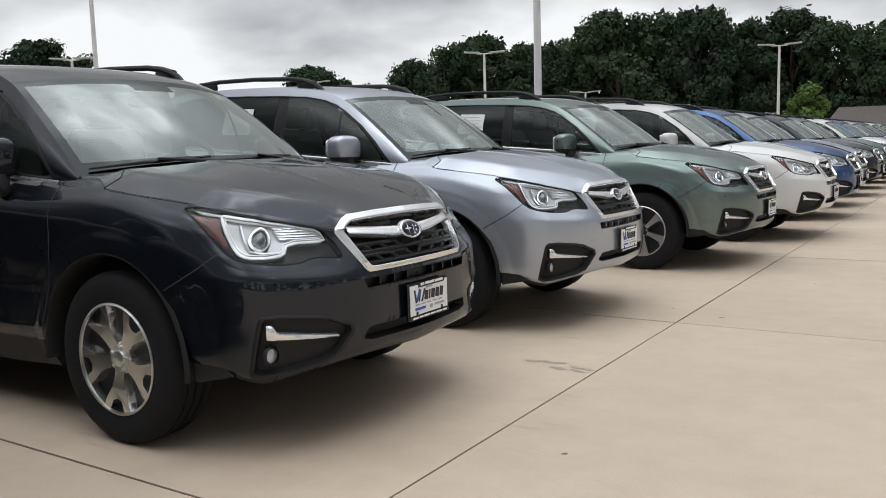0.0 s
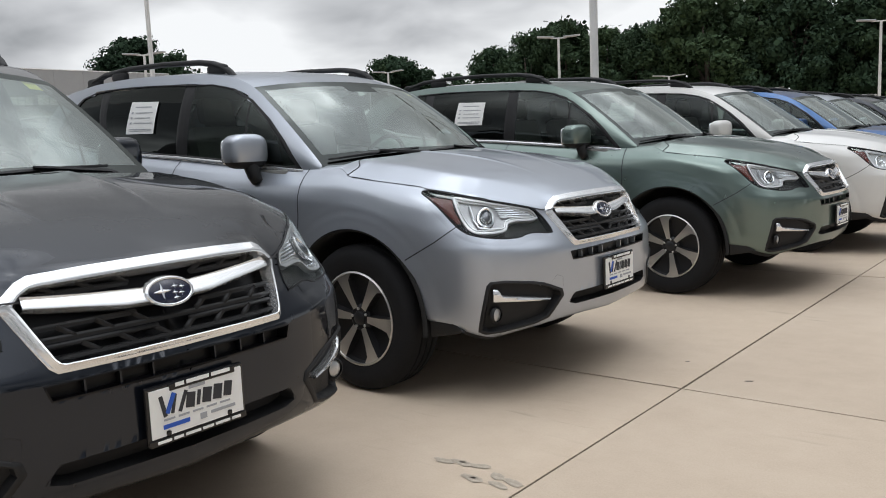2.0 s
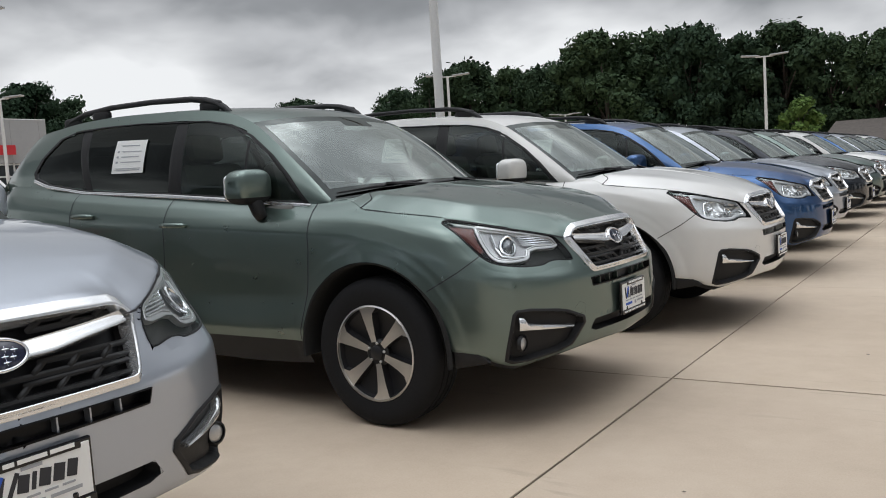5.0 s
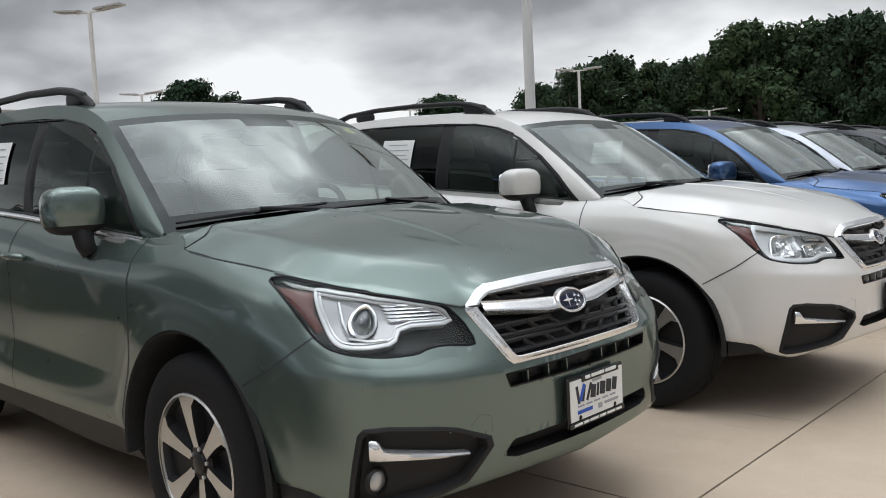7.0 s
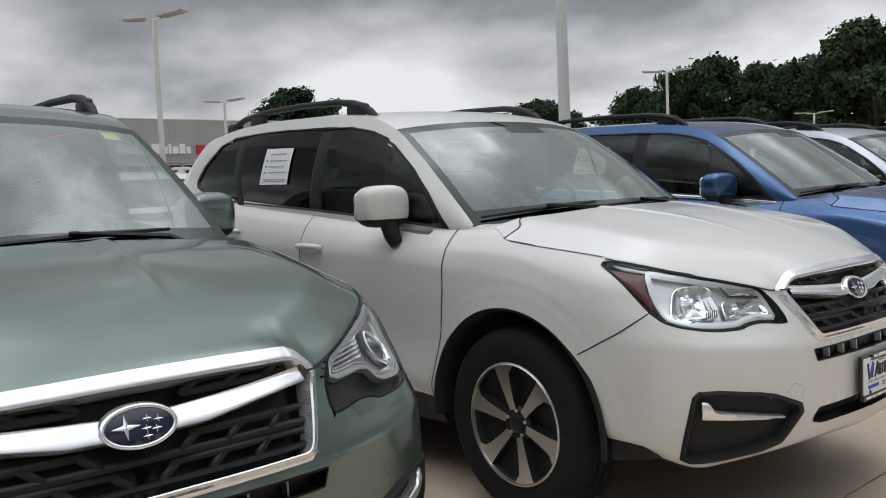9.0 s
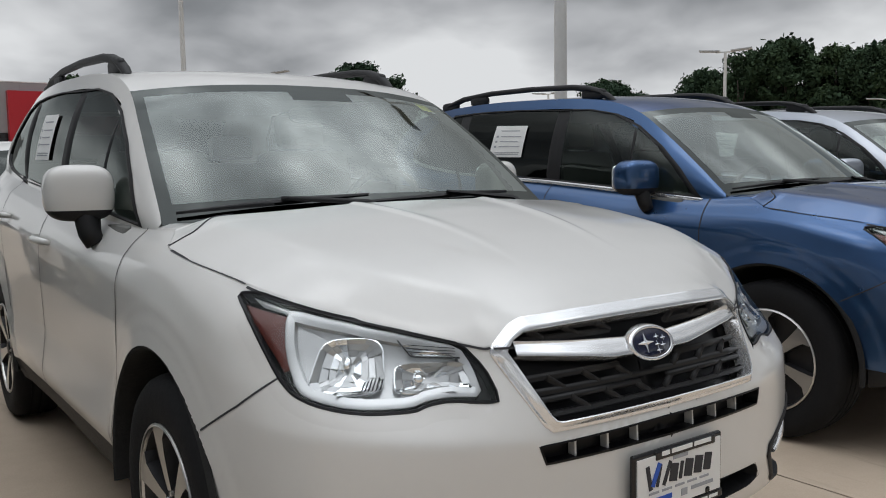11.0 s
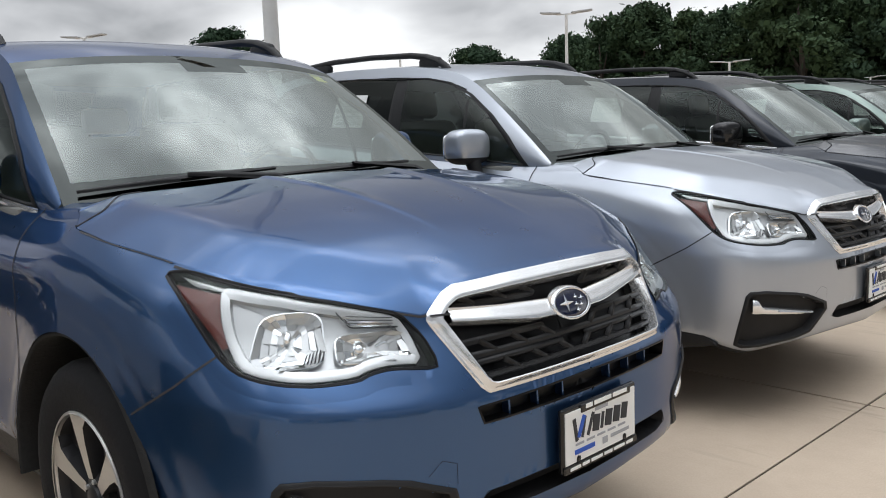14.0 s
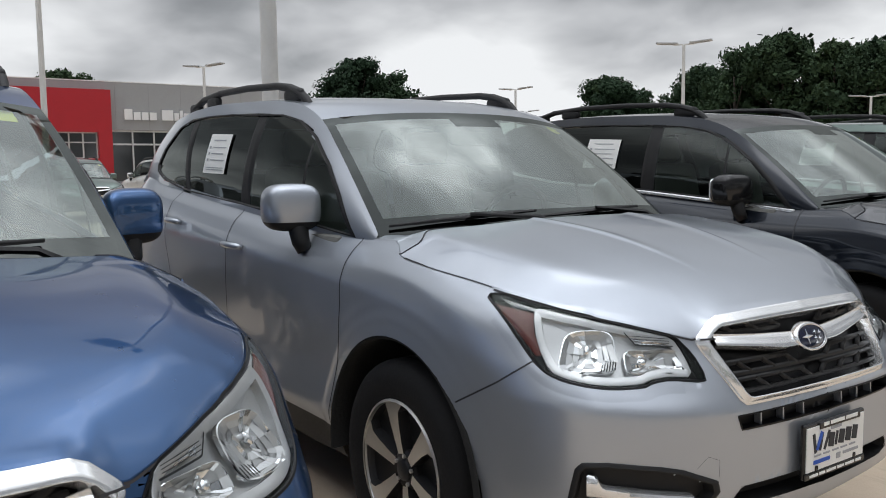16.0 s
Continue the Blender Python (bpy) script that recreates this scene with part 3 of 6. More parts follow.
def build_shell_parts():
    s = []
    q = 0.0
    while q < S_END:
        s.append(q)
        x = PLAN_F(np.array([q]))[0, 0]
        near = min(abs(x - AXLE), abs(x + AXLE)) < .62 or q < 1.4
        q += .0145 if q < 1.3 else (.019 if abs(x - AXLE) < .5 else (.034 if near else .07))
    s = np.array(s + [S_END])
    v = np.concatenate([np.linspace(0, 3, 20)[:-1], np.linspace(3, 5, 20)[:-1], np.linspace(5, 7, 15)[:-1], np.linspace(7, 8, 5)])
    top = top_edge(s)
    sec = sections(s)
    V = np.empty((len(s), len(v), 3))
    Zg = np.empty((len(s), len(v)))
    for i in range(len(s)):
        z = spline(np.arange(9), sec[i, :, 0])(v)
        z = z + (top[i, 2] - sec[i, 0, 0]) * np.clip(1 - v / 2.5, 0, 1)
        Zg[i] = np.minimum.accumulate(z - 1e-5 * np.arange(len(v)))
    Sg = np.repeat(s[:, None], len(v), 1)
    # let the grid follow the outlines of the openings
    outlines = [resample(c, 260, k) for c, k in ((GRILLE_OUT, 0), (SLOT, 0), (MOUTH, 0), (LAMP, 1), (FOG, 0))]
    inner = (np.arange(len(s)) > 0)[:, None] & (np.arange(len(v)) > 0)[None] & (Sg < 1.4)
    for c in outlines:
        near = inner & (Sg > c[:, 0].min() - .02) & (Sg < c[:, 0].max() + .02) & (Zg > c[:, 1].min() - .02) & (Zg < c[:, 1].max() + .02)
        for i, j in zip(*np.nonzero(near)):
            d = np.hypot(c[:, 0] - Sg[i, j], c[:, 1] - Zg[i, j])
            k = np.argmin(d)
            if d[k] < .0108:
                Sg[i, j], Zg[i, j] = max(c[k, 0], .002), c[k, 1]
    V = shell(Sg, Zg)
    V[:, 0] = np.where((V[:, 0, :1] > 1.16), top, V[:, 0])
    N = shell_n(np.clip(Sg, .012, S_END - .012), Zg)
    # wheel openings: pull the edge of the cut on to the circle
    for cx in (AXLE, -AXLE):
        dx, dz = V[..., 0] - cx, V[..., 2] - WHEEL_R
        r = np.hypot(dx, dz)
        m = (r < ARCH_R) & (r > ARCH_R - .04) & (np.abs(V[..., 1]) > .6)
        k = np.where(m, ARCH_R / np.maximum(r, .01), 1)
        V[..., 0], V[..., 2] = np.where(m, cx + dx * k, V[..., 0]), np.where(m, WHEEL_R + dz * k, V[..., 2])
    groups = {}
    cuts = outlines
    ns, nv = len(s), len(v)
    # mean place of each cell
    cs = (Sg[:-1, :-1] + Sg[1:, :-1] + Sg[:-1, 1:] + Sg[1:, 1:]) / 4
    cz = (Zg[:-1, :-1] + Zg[1:, :-1] + Zg[:-1, 1:] + Zg[1:, 1:]) / 4
    cc = (V[:-1, :-1] + V[1:, :-1] + V[:-1, 1:] + V[1:, 1:]) / 4
    flat = np.stack([cs.ravel(), cz.ravel()], 1)
    gone = np.zeros(len(flat), bool)
    for c in cuts:
        ok = np.ones(len(flat), bool)
        box = (flat[:, 0] > c[:, 0].min() - .03) & (flat[:, 0] < c[:, 0].max() + .03) & (flat[:, 1] > c[:, 1].min() - .03) & (flat[:, 1] < c[:, 1].max() + .03)
        for a, b in ((0, 0), (1, 0), (0, 1), (1, 1)):
            P = np.stack([Sg[a:ns - 1 + a, b:nv - 1 + b].ravel(), Zg[a:ns - 1 + a, b:nv - 1 + b].ravel()], 1)
            near = np.zeros(len(flat), bool)
            idx = np.nonzero(box)[0]
            near[idx] = np.array([np.min(np.hypot(c[:, 0] - P[q, 0], c[:, 1] - P[q, 1])) for q in idx]) < .0035
            ok &= inside(c, P) | near
        gone |= ok & inside(c, flat)
    for cx in (AXLE, -AXLE):
        allin = np.ones(cs.shape, bool)
        for a, b in ((0, 0), (1, 0), (0, 1), (1, 1)):
            P = V[a:ns - 1 + a, b:nv - 1 + b]
            allin &= np.hypot(P[..., 0] - cx, P[..., 2] - WHEEL_R) < ARCH_R + .0015
        gone |= (allin & (np.abs(cc[..., 1]) > .6)).ravel()
        gone |= ((np.hypot(cc[..., 0] - cx, cc[..., 2] - WHEEL_R) < ARCH_R - .035) & (np.abs(cc[..., 1]) > .6)).ravel()
    gone = gone.reshape(cs.shape)
    for i in range(ns - 1):
        for j in range(nv - 1):
            if gone[i, j]:
                continue
            S, Z, X = cs[i, j], cz[i, j], cc[i, j, 0]
            if v[j] > 6.99:
                g = "cladding"
            elif S < seam_bumper(Z):
                g = "front_bumper"
            elif X > seam_x("a", Z):
                g = "fender"
            elif X > seam_x("b", Z):
                g = "front_door"
            elif X > seam_x("c", Z):
                g = "rear_door"
            elif X < -2.0 and Z < .62:
                g = "rear_bumper"
            elif X < -2.12:
                g = "tailgate"
            else:
                g = "quarter_panel"
            groups.setdefault(g, []).append((i, j))
    for g, cells in groups.items():
        both = g in ("front_bumper", "cladding", "rear_bumper", "tailgate")
        for side in ((0,) if both else (1, -1)):
            verts, norms, faces, idx = [], [], [], {}
            for sg in ((1, -1) if both else (side,)):
                for i, j in cells:
                    f = []
                    for a, b in ((i, j), (i + 1, j), (i + 1, j + 1), (i, j + 1)):
                        key = (a, b, sg if a not in (0, ns - 1) else 0)
                        if key not in idx:
                            idx[key] = len(verts)
                            m = np.array([1, sg, 1])
                            if a in (0, ns - 1):
                                m = np.array([1, 0, 1])
                            verts.append(V[a, b] * m)
                            nn = N[a, b] * np.array([1, sg, 1])
                            if a in (0, ns - 1):
                                nn = nn * np.array([1, 0, 1])
                            norms.append(nn / np.linalg.norm(nn))
                        f.append(idx[key])
                    a0, b0, c0 = np.array(verts[f[0]]), np.array(verts[f[1]]), np.array(verts[f[2]])
                    if np.cross(b0 - a0, c0 - a0) @ norms[f[0]] < 0:
                        f = f[::-1]
                    faces.append(f)
            me = mesh_of(g + {0: "", 1: "_l", -1: "_r"}[side], verts, faces, BLACK_PLASTIC)
            me.normals_split_custom_set_from_vertices([tuple(n) for n in norms])


def add_patch(key, vf, material, ref=HUB_REF, smooth=True, sharp=None):
    v, f = vf
    return mesh_of(key, v, orient(v, f, ref), material, smooth, sharp=sharp)


def join(*vfs):
    V, F, o = [], [], 0
    for v, f in vfs:
        V.append(np.asarray(v))
        F += [tuple(i + o for i in q) for q in f]
        o += len(v)
    return np.vstack(V), F


def lathe(profile, n, axis="y", centre=(0, 0, 0)):
    """Turn (radius, along) pairs round an axis."""
    p = np.array(profile, float)
    a = np.linspace(0, 2 * np.pi, n, endpoint=False)
    rows = []
    for r, h in p:
        c, s_ = r * np.cos(a), r * np.sin(a)
        hh = np.full(n, h)
        rows.append(np.stack([c, hh, s_] if axis == "y" else ([hh, c, s_] if axis == "x" else [c, s_, hh]), 1) + np.array(centre))
    return loops_mesh(rows)


def tube(path, r, n=8, closed=False):
    """A round bar along a path."""
    p = np.array(path, float)
    d = np.gradient(p, axis=0)
    d /= np.linalg.norm(d, axis=1, keepdims=True) + 1e-12
    up = np.array([0, 0, 1.0])
    rows = []
    rr = np.broadcast_to(np.asarray(r, float), (len(p),)) if np.ndim(r) < 2 else r
    for q, t, k in zip(p, d, rr):
        u = np.cross(up, t)
        if np.linalg.norm(u) < .05:
            u = np.cross(np.array([1.0, 0, 0]), t)
        u /= np.linalg.norm(u)
        w = np.cross(t, u)
        a = np.linspace(0, 2 * np.pi, n, endpoint=False)
        rows.append(q + k * (np.cos(a)[:, None] * u + np.sin(a)[:, None] * w))
    v, f = loops_mesh(rows)
    f = list(f) + [tuple(range(n))[::-1], tuple(range(len(v) - n, len(v)))]
    return v, f


def blob(c, size, e1=.7, e2=.7, nu=24, nv=14):
    """A rounded block (superellipsoid)."""
    def pw(a, e):
        return np.sign(a) * np.abs(a) ** e
    rows = []
    for v in np.linspace(-np.pi / 2 + .02, np.pi / 2 - .02, nv):
        u = np.linspace(0, 2 * np.pi, nu, endpoint=False)
        rows.append(np.stack([pw(np.cos(v), e1) * pw(np.cos(u), e2), pw(np.cos(v), e1) * pw(np.sin(u), e2), np.full(nu, pw(np.sin(v), e1))], 1) * np.array(size) / 2 + np.array(c))
    v, f = loops_mesh(rows)
    return v, list(f) + [tuple(range(nu))[::-1], tuple(range(len(v) - nu, len(v)))]


def build_upper():
    # flank above the belt, with the window opening left out
    dlo = DLO
    for side, tag in ((1, "_l"), (-1, "_r")):
        xs = np.concatenate([np.arange(1.02, -1.95, -.03), np.linspace(-1.95, -2.085, 6)])
        vs = np.linspace(0, 1, 18)
        X = np.repeat(xs[:, None], len(vs), 1)
        _, zb = belt(xs)
        _, zr = roof_edge(xs)
        Z = zb[:, None] * (1 - vs) + np.maximum(zr, zb + .002)[:, None] * vs
        P = flank(X, Z, side)
        idx = np.arange(P.shape[0] * P.shape[1]).reshape(P.shape[:2])
        faces = []
        cx = (X[:-1, :-1] + X[1:, 1:]) / 2
        cz = (Z[:-1, :-1] + Z[1:, 1:] + Z[1:, :-1] + Z[:-1, 1:]) / 4
        out = ~inside(scale_poly(dlo, .985), np.stack([cx.ravel(), cz.ravel()], 1)).reshape(cx.shape)
        for i, j in zip(*np.nonzero(out)):
            faces.append((idx[i, j], idx[i + 1, j], idx[i + 1, j + 1], idx[i, j + 1]))
        v = P.reshape(-1, 3)
        mesh_of("pillar_frame" + tag, v, orient(v, faces, HUB_REF), BLACK_PLASTIC)
    # screen, roof and rear window in one sweep over the edge lines
    tt = np.concatenate([np.linspace(0, ROOF_T[3], 26)[:-1], np.linspace(ROOF_T[3], ROOF_T[9], 26)[:-1], np.linspace(ROOF_T[9], ROOF_T[-1], 9)])
    cc = np.concatenate([[-1, -.985, -.968, -.95], np.linspace(-.93, .93, 31), [.95, .968, .985, 1]])
    e = ROOF_F(tt)
    bx = np.interp(tt, [0, ROOF_T[3], ROOF_T[5], ROOF_T[8], ROOF_T[-1]], [.155, .105, .02, -.02, -.12])
    bz = np.interp(tt, [0, ROOF_T[2], ROOF_T[3], ROOF_T[5], ROOF_T[8], ROOF_T[-1]], [.018, .030, .036, .030, .034, .02])
    C = cc[None]
    P = np.stack([e[:, :1] + bx[:, None] * (1 - C ** 2), e[:, 1:2] * C, e[:, 2:3] + bz[:, None] * (1 - np.abs(C) ** 2.6)], -1)
    n1 = len(cc)
    parts = {"windscreen": [], "screen_border": [], "roof": [], "rear_window": []}
    t3 = ROOF_T[3]
    for i in range(len(tt) - 1):
        for j in range(n1 - 1):
            t, c = (tt[i] + tt[i + 1]) / 2, abs(cc[j] + cc[j + 1]) / 2
            f = (i * n1 + j, (i + 1) * n1 + j, (i + 1) * n1 + j + 1, i * n1 + j + 1)
            if t < t3 - .005:
                lim = 1.01
                if c < lim:
                    clear = c < .957 and .078 < t < t3 - (.11 if c < .17 else .05)
                    parts["windscreen" if clear else "screen_border"].append(f)
                else:
                    parts["roof"].append(f)
            elif t > ROOF_T[9] + .05 and c < .9 and t < ROOF_T[-1] - .04:
                parts["rear_window"].append(f)
            else:
                parts["roof"].append(f)
    ms = {"windscreen": GLASS_FRONT, "screen_border": FRIT, "roof": BLACK_PLASTIC, "rear_window": GLASS_DARK}
    v = P.reshape(-1, 3)
    for k, fs in parts.items():
        used = sorted({q for f in fs for q in f})
        mp = {q: n for n, q in enumerate(used)}
        vv = v[used]
        mesh_of(k, vv, orient(vv, [tuple(mp[q] for q in f) for f in fs], HUB_REF), ms[k])
    global SCREEN
    SCREEN = (tt, e, bx, bz)


def on_screen(t, c, off=0.0):
    """A point of the windscreen: t from base (0) to top (1), c across (-1 the car's right)."""
    tt, e, bx, bz = SCREEN
    q = np.asarray(t, float) * ROOF_T[3]
    x, y, z = (np.interp(q, tt, e[:, k]) for k in range(3))
    c = np.asarray(c, float)
    return np.stack(np.broadcast_arrays(x + np.interp(q, tt, bx) * (1 - c ** 2) + .75 * off, y * c, z + np.interp(q, tt, bz) * (1 - np.abs(c) ** 2.6) + .65 * off), -1)


DLO = [(.895, 1.072), (.37, 1.120), (-.16, 1.162), (-1.0, 1.214), (-1.42, 1.272), (-1.58, 1.318), (-1.60, 1.355), (-1.53, 1.45), (-1.36, 1.568), (-1.20, 1.597), (-.90, 1.606), (-.50, 1.596),
       (-.15, 1.573), (.08, 1.562), (.27, 1.525), (.44, 1.452), (.62, 1.335), (.75, 1.225)]


def build_hood():
    s = np.linspace(0, PLAN_S[9], 260)
    te = top_edge(s)
    k = np.argmax(te[:, 1])
    ymax = te[k, 1] - .002
    ys = np.concatenate([np.concatenate([np.linspace(0, .15, 9)[:-1], np.linspace(.15, .29, 36)[:-1], np.linspace(.29, .66, 34)[:-1]]), .66 + (ymax - .66) * np.sin(np.linspace(0, np.pi / 2, 30))])
    xf = np.interp(ys, te[:k + 1, 1], te[:k + 1, 0])
    rear = 1.185 + .085 * (1 - (ys / .72) ** 2)
    corner = np.clip((ys - .645) / .095, 0, 1)
    rear = rear + .085 * corner * corner * (3 - 2 * corner)
    # beyond the rear corner the panel ends on its seam along the wing
    tail = te[k:]
    m = tail[:, 0] > 1.185
    seam = np.interp(ys, tail[m][::-1, 1], tail[m][::-1, 0])
    rear = np.where(ys > tail[m][-1, 1], np.maximum(rear, seam), rear)
    rows = np.concatenate([[0, .004], np.linspace(.012, .985, 40), [1]])
    X = rear[:, None] + (xf - rear)[:, None] * rows
    Y = np.repeat(ys[:, None], len(rows), 1)
    Z = hood_z(X, Y) + .002
    Z[:, 0] -= .007
    Z[:, -1] -= .004
    P = np.stack([X, Y, Z], -1)
    Pm = P[1:][::-1] * np.array([1, -1, 1])
    A = np.vstack([Pm, P])
    n1 = len(rows)
    faces = [(i * n1 + j, (i + 1) * n1 + j, (i + 1) * n1 + j + 1, i * n1 + j + 1) for i in range(len(A) - 1) for j in range(n1 - 1)]
    v = A.reshape(-1, 3)
    mesh_of("hood", v, orient(v, faces, np.array([1.6, 0, 0])), BLACK_PLASTIC)
    # cowl panel between hood and screen
    yy = np.linspace(-.735, .735, 30)
    r = 1.20 + .085 * (1 - (yy / .72) ** 2)
    b = on_screen(np.zeros(30), yy / .742)
    a = np.stack([r, yy, hood_z(r, yy) - .016], 1)
    mid = (a + b) / 2 - np.array([0, 0, .012])
    v, f = np.vstack([a, mid, b]), [(k * 30 + i, k * 30 + i + 1, (k + 1) * 30 + i + 1, (k + 1) * 30 + i) for k in range(2) for i in range(29)]
    mesh_of("cowl", v, orient(v, f, np.array([1.1, 0, 0])), BLACK_PLASTIC)
    # wing tops: painted corners between the hood's rounded rear corner and the foot of the pillar
    nu, nw = 100, 26
    u = np.linspace(0, 1, nu)
    te = top_edge(np.linspace(sx(1.36), sx(.98), 90))
    xo = 1.32 - .31 * u
    out = np.stack([xo, np.interp(-xo, -te[:, 0], te[:, 1]), np.interp(-xo, -te[:, 0], te[:, 2]) + .003], 1)
    xi = 1.30 - .25 * u
    yi = np.interp(xi, [1.05, 1.15, 1.30], [.700, .655, .640])
    zi = on_screen(np.zeros(nu), yi / .742)[:, 2] + .005
    inn = np.stack([xi, yi, zi], 1)
    w = np.linspace(0, 1, nw)[:, None, None]
    g = out * (1 - w) + inn * w + np.array([0, 0, .004]) * (w * (1 - w)) * 4
    # flush with the hood behind its rounded corner, and tucked under it in front
    low = np.clip((g[..., 0] - 1.12) / .07, 0, 1)
    tuck = np.clip((g[..., 0] - np.interp(g[..., 1], ys, rear) + .001) / .004, 0, 1)
    g[..., 2] = (hood_z(np.maximum(g[..., 0], 1.16), g[..., 1]) + .002 - .010 * tuck) * low + g[..., 2] * (1 - low)
    drop = g[-1] - np.array([0, .004, .03])
    lap = g[0] + np.array([0, .002, -.012])
    g = np.vstack([lap, g.reshape(-1, 3), drop])
    f = [(k * nu + i, k * nu + i + 1, (k + 1) * nu + i + 1, (k + 1) * nu + i) for k in range(nw + 1) for i in range(nu - 1)]
    yl = np.linspace(ymax, .60, 30)
    line = np.stack([np.interp(yl, ys, rear) - .003, yl, hood_z(np.interp(yl, ys, rear), yl) - .006], 1)
    for sgn, tag in ((1, "_l"), (-1, "_r")):
        m = np.array([1, sgn, 1])
        mesh_of("wing_top" + tag, g * m, orient(g * m, f, np.array([1.1, sgn * .7, 0])), BLACK_PLASTIC)
        add_patch("wing_gap" + tag, tube((line + np.array([0, 0, .0075])) * m, .0028, 6), INK)


def build_front():
    sf = surf_shell
    add_patch("grille_back", patch(sf, GRILLE_IN, [-.045, -.045], 64, 5, 0, (0, .81)), HOUSING)
    add_patch("grille_well", frame_ring(sf, scale_poly(GRILLE_OUT, .99), GRILLE_IN, [.0, -.045], 96, 0), BLACK_PLASTIC)
    add_patch("grille_surround", join(loops_mesh([sf(*grown(GRILLE_OUT, d, 200, 0).T, np.full(200, o)) for d, o in ((.006, .0010), (.004, .0035), (-.001, .0058))]), frame_ring(sf, GRILLE_OUT, GRILLE_IN, [.006, .010, .014, .0175, .0165, -.024], 120, 0)), CHROME, sharp=40)
    rows = []

    def bar(pts, r, deep=2.2):
        P = sf(np.array([q for q, _ in pts]), np.array([z for _, z in pts]), np.full(len(pts), -.012))
        v, f = tube(P, r, 6)
        c = P.repeat(6, 0)
        rows.append((c + (v - c) * np.array([deep, 1, 1]), f))
    # parallelogram cells between pairs of bars, the lower bar of a pair running on across the middle
    for lev, (z0, z1, hw, q0) in enumerate(((.888, .868, .352, .125), (.795, .768, .362, .10), (.752, .725, .345, .05))):
        for sgn in (1, -1):
            bar([(sgn * q0, z0), (sgn * (q0 + hw) / 2, z0 + .001), (sgn * hw, z0)], .0078, 1.1)
            q = q0 + .012
            while q < hw:
                bar([(sgn * q, z0), (sgn * (q - .020), (z0 + z1) / 2), (sgn * (q - .040), z1)], .0078, 1.1)
                q += .098
        if lev:
            bar([(k * hw / 6, z1) for k in range(-6, 7)], .0078, 1.1)
        else:
            for sgn in (1, -1):
                bar([(sgn * .10, z1), (sgn * .2, z1), (sgn * hw, z1)], .0078, 1.1)
    add_patch("grille_mesh", join(*rows), GRILLE_BLACK, smooth=True)
    for sgn, tag in ((1, "_l"), (-1, "_r")):
        u = np.linspace(0, 1, 26)
        ys = .045 + .337 * u
        hi = np.interp(u, [0, .5, 1], [.846, .856, .869])
        lo = np.interp(u, [0, .25, .6, 1], [.806, .807, .822, .836])
        rows = []
        for k, o in zip((0, 0, .05, .35, .65, .92, .97, 1, 1), (-.025, .000, .003, .007, .011, .015, .0145, .011, -.025)):
            rows.append(sf(sgn * ys, hi + (lo - hi) * k, np.full(26, o)))
        v = np.vstack(rows)
        f = [(k * 26 + q, k * 26 + q + 1, (k + 1) * 26 + q + 1, (k + 1) * 26 + q) for k in range(len(rows) - 1) for q in range(25)]
        add_patch("grille_wing" + tag, (v, f), CHROME, ref=np.array([1.9, 0, .84]), sharp=50)
    for sgn, tag in ((1, "_l"), (-1, "_r")):
        add_patch("surround_gap" + tag, ribbon(sf, [(sgn * .385, .8535), (sgn * .436, .8545)], .0045, .0195, 6), INK)
    # badge
    a = np.linspace(0, 2 * np.pi, 40, endpoint=False)
    c0 = sf(np.array([0.0]), np.array([.825]), np.array([.012]))[0]

    def disc(ry, rz, h, dome=0.0):
        v = [c0 + np.array([h - (z * .45), y, z]) for y, z in zip(ry * np.cos(a), rz * np.sin(a))]
        return np.array(v)
    rim = [disc(.072, .0385, -.014), disc(.072, .0385, 0), disc(.068, .035, .007), disc(.063, .031, .003)]
    add_patch("badge_rim", loops_mesh(rim), CHROME)
    add_patch("badge", loops_mesh([disc(.0645, .032, .001), disc(.042, .021, .005), disc(.01, .005, .006)], cap=True), BADGE_BLUE)
    stars = []
    for y, z, k in ((-.026, .003, .022), (.014, .012, .008), (.034, .008, .008), (.010, -.004, .008), (.028, -.007, .008), (.010, -.017, .008)):
        pts = []
        for q in range(8):
            rr = k if q % 2 == 0 else k * .28
            w = 1.25 if q % 4 == 0 else .95
            pts.append(c0 + np.array([.0085 - (z + rr * np.sin(q * np.pi / 4)) * .45, y + w * rr * np.cos(q * np.pi / 4), z + rr * np.sin(q * np.pi / 4)]))
        stars.append((np.array(pts + [c0 + np.array([.0105 - z * .45, y, z])]), [(q, (q + 1) % 8, 8) for q in range(8)]))
    for k, st in enumerate(stars):
        add_patch("badge_star%d" % k, st, CHROME, smooth=False)
    # slot over the plate with upright ribs, lower mouth
    add_patch("bumper_slot", join(loops_mesh([sf(*grown(SLOT, d, 160, 0).T, np.full(160, o)) for d, o in ((.0028, .0008), (.002, .0014), (-.002, .0014))]), frame_ring(sf, SLOT, scale_poly(SLOT, .985), [.001, -.035], 64, 0), patch(sf, scale_poly(SLOT, .985), [-.035, -.035], 64, 3, 0)), HOUSING)
    for k, y in enumerate((-.275, -.185, -.095, .095, .185, .275)):
        q = [(y - .0025, .672), (y + .0025, .672), (y + .0025, .627), (y - .0025, .627)]
        v, f = loops_mesh([sf(*np.array(q).T, np.full(4, o)) for o in (-.034, -.012)])
        add_patch("slot_rib%d" % k, (v, f + [(4, 5, 6, 7)]), BLACK_PLASTIC, smooth=False)
    add_patch("lower_mouth", join(frame_ring(sf, MOUTH, scale_poly(MOUTH, .97), [.001, -.05], 64, 0), patch(sf, scale_poly(MOUTH, .97), [-.05, -.05], 64, 3, 0)), BLACK_PLASTIC)
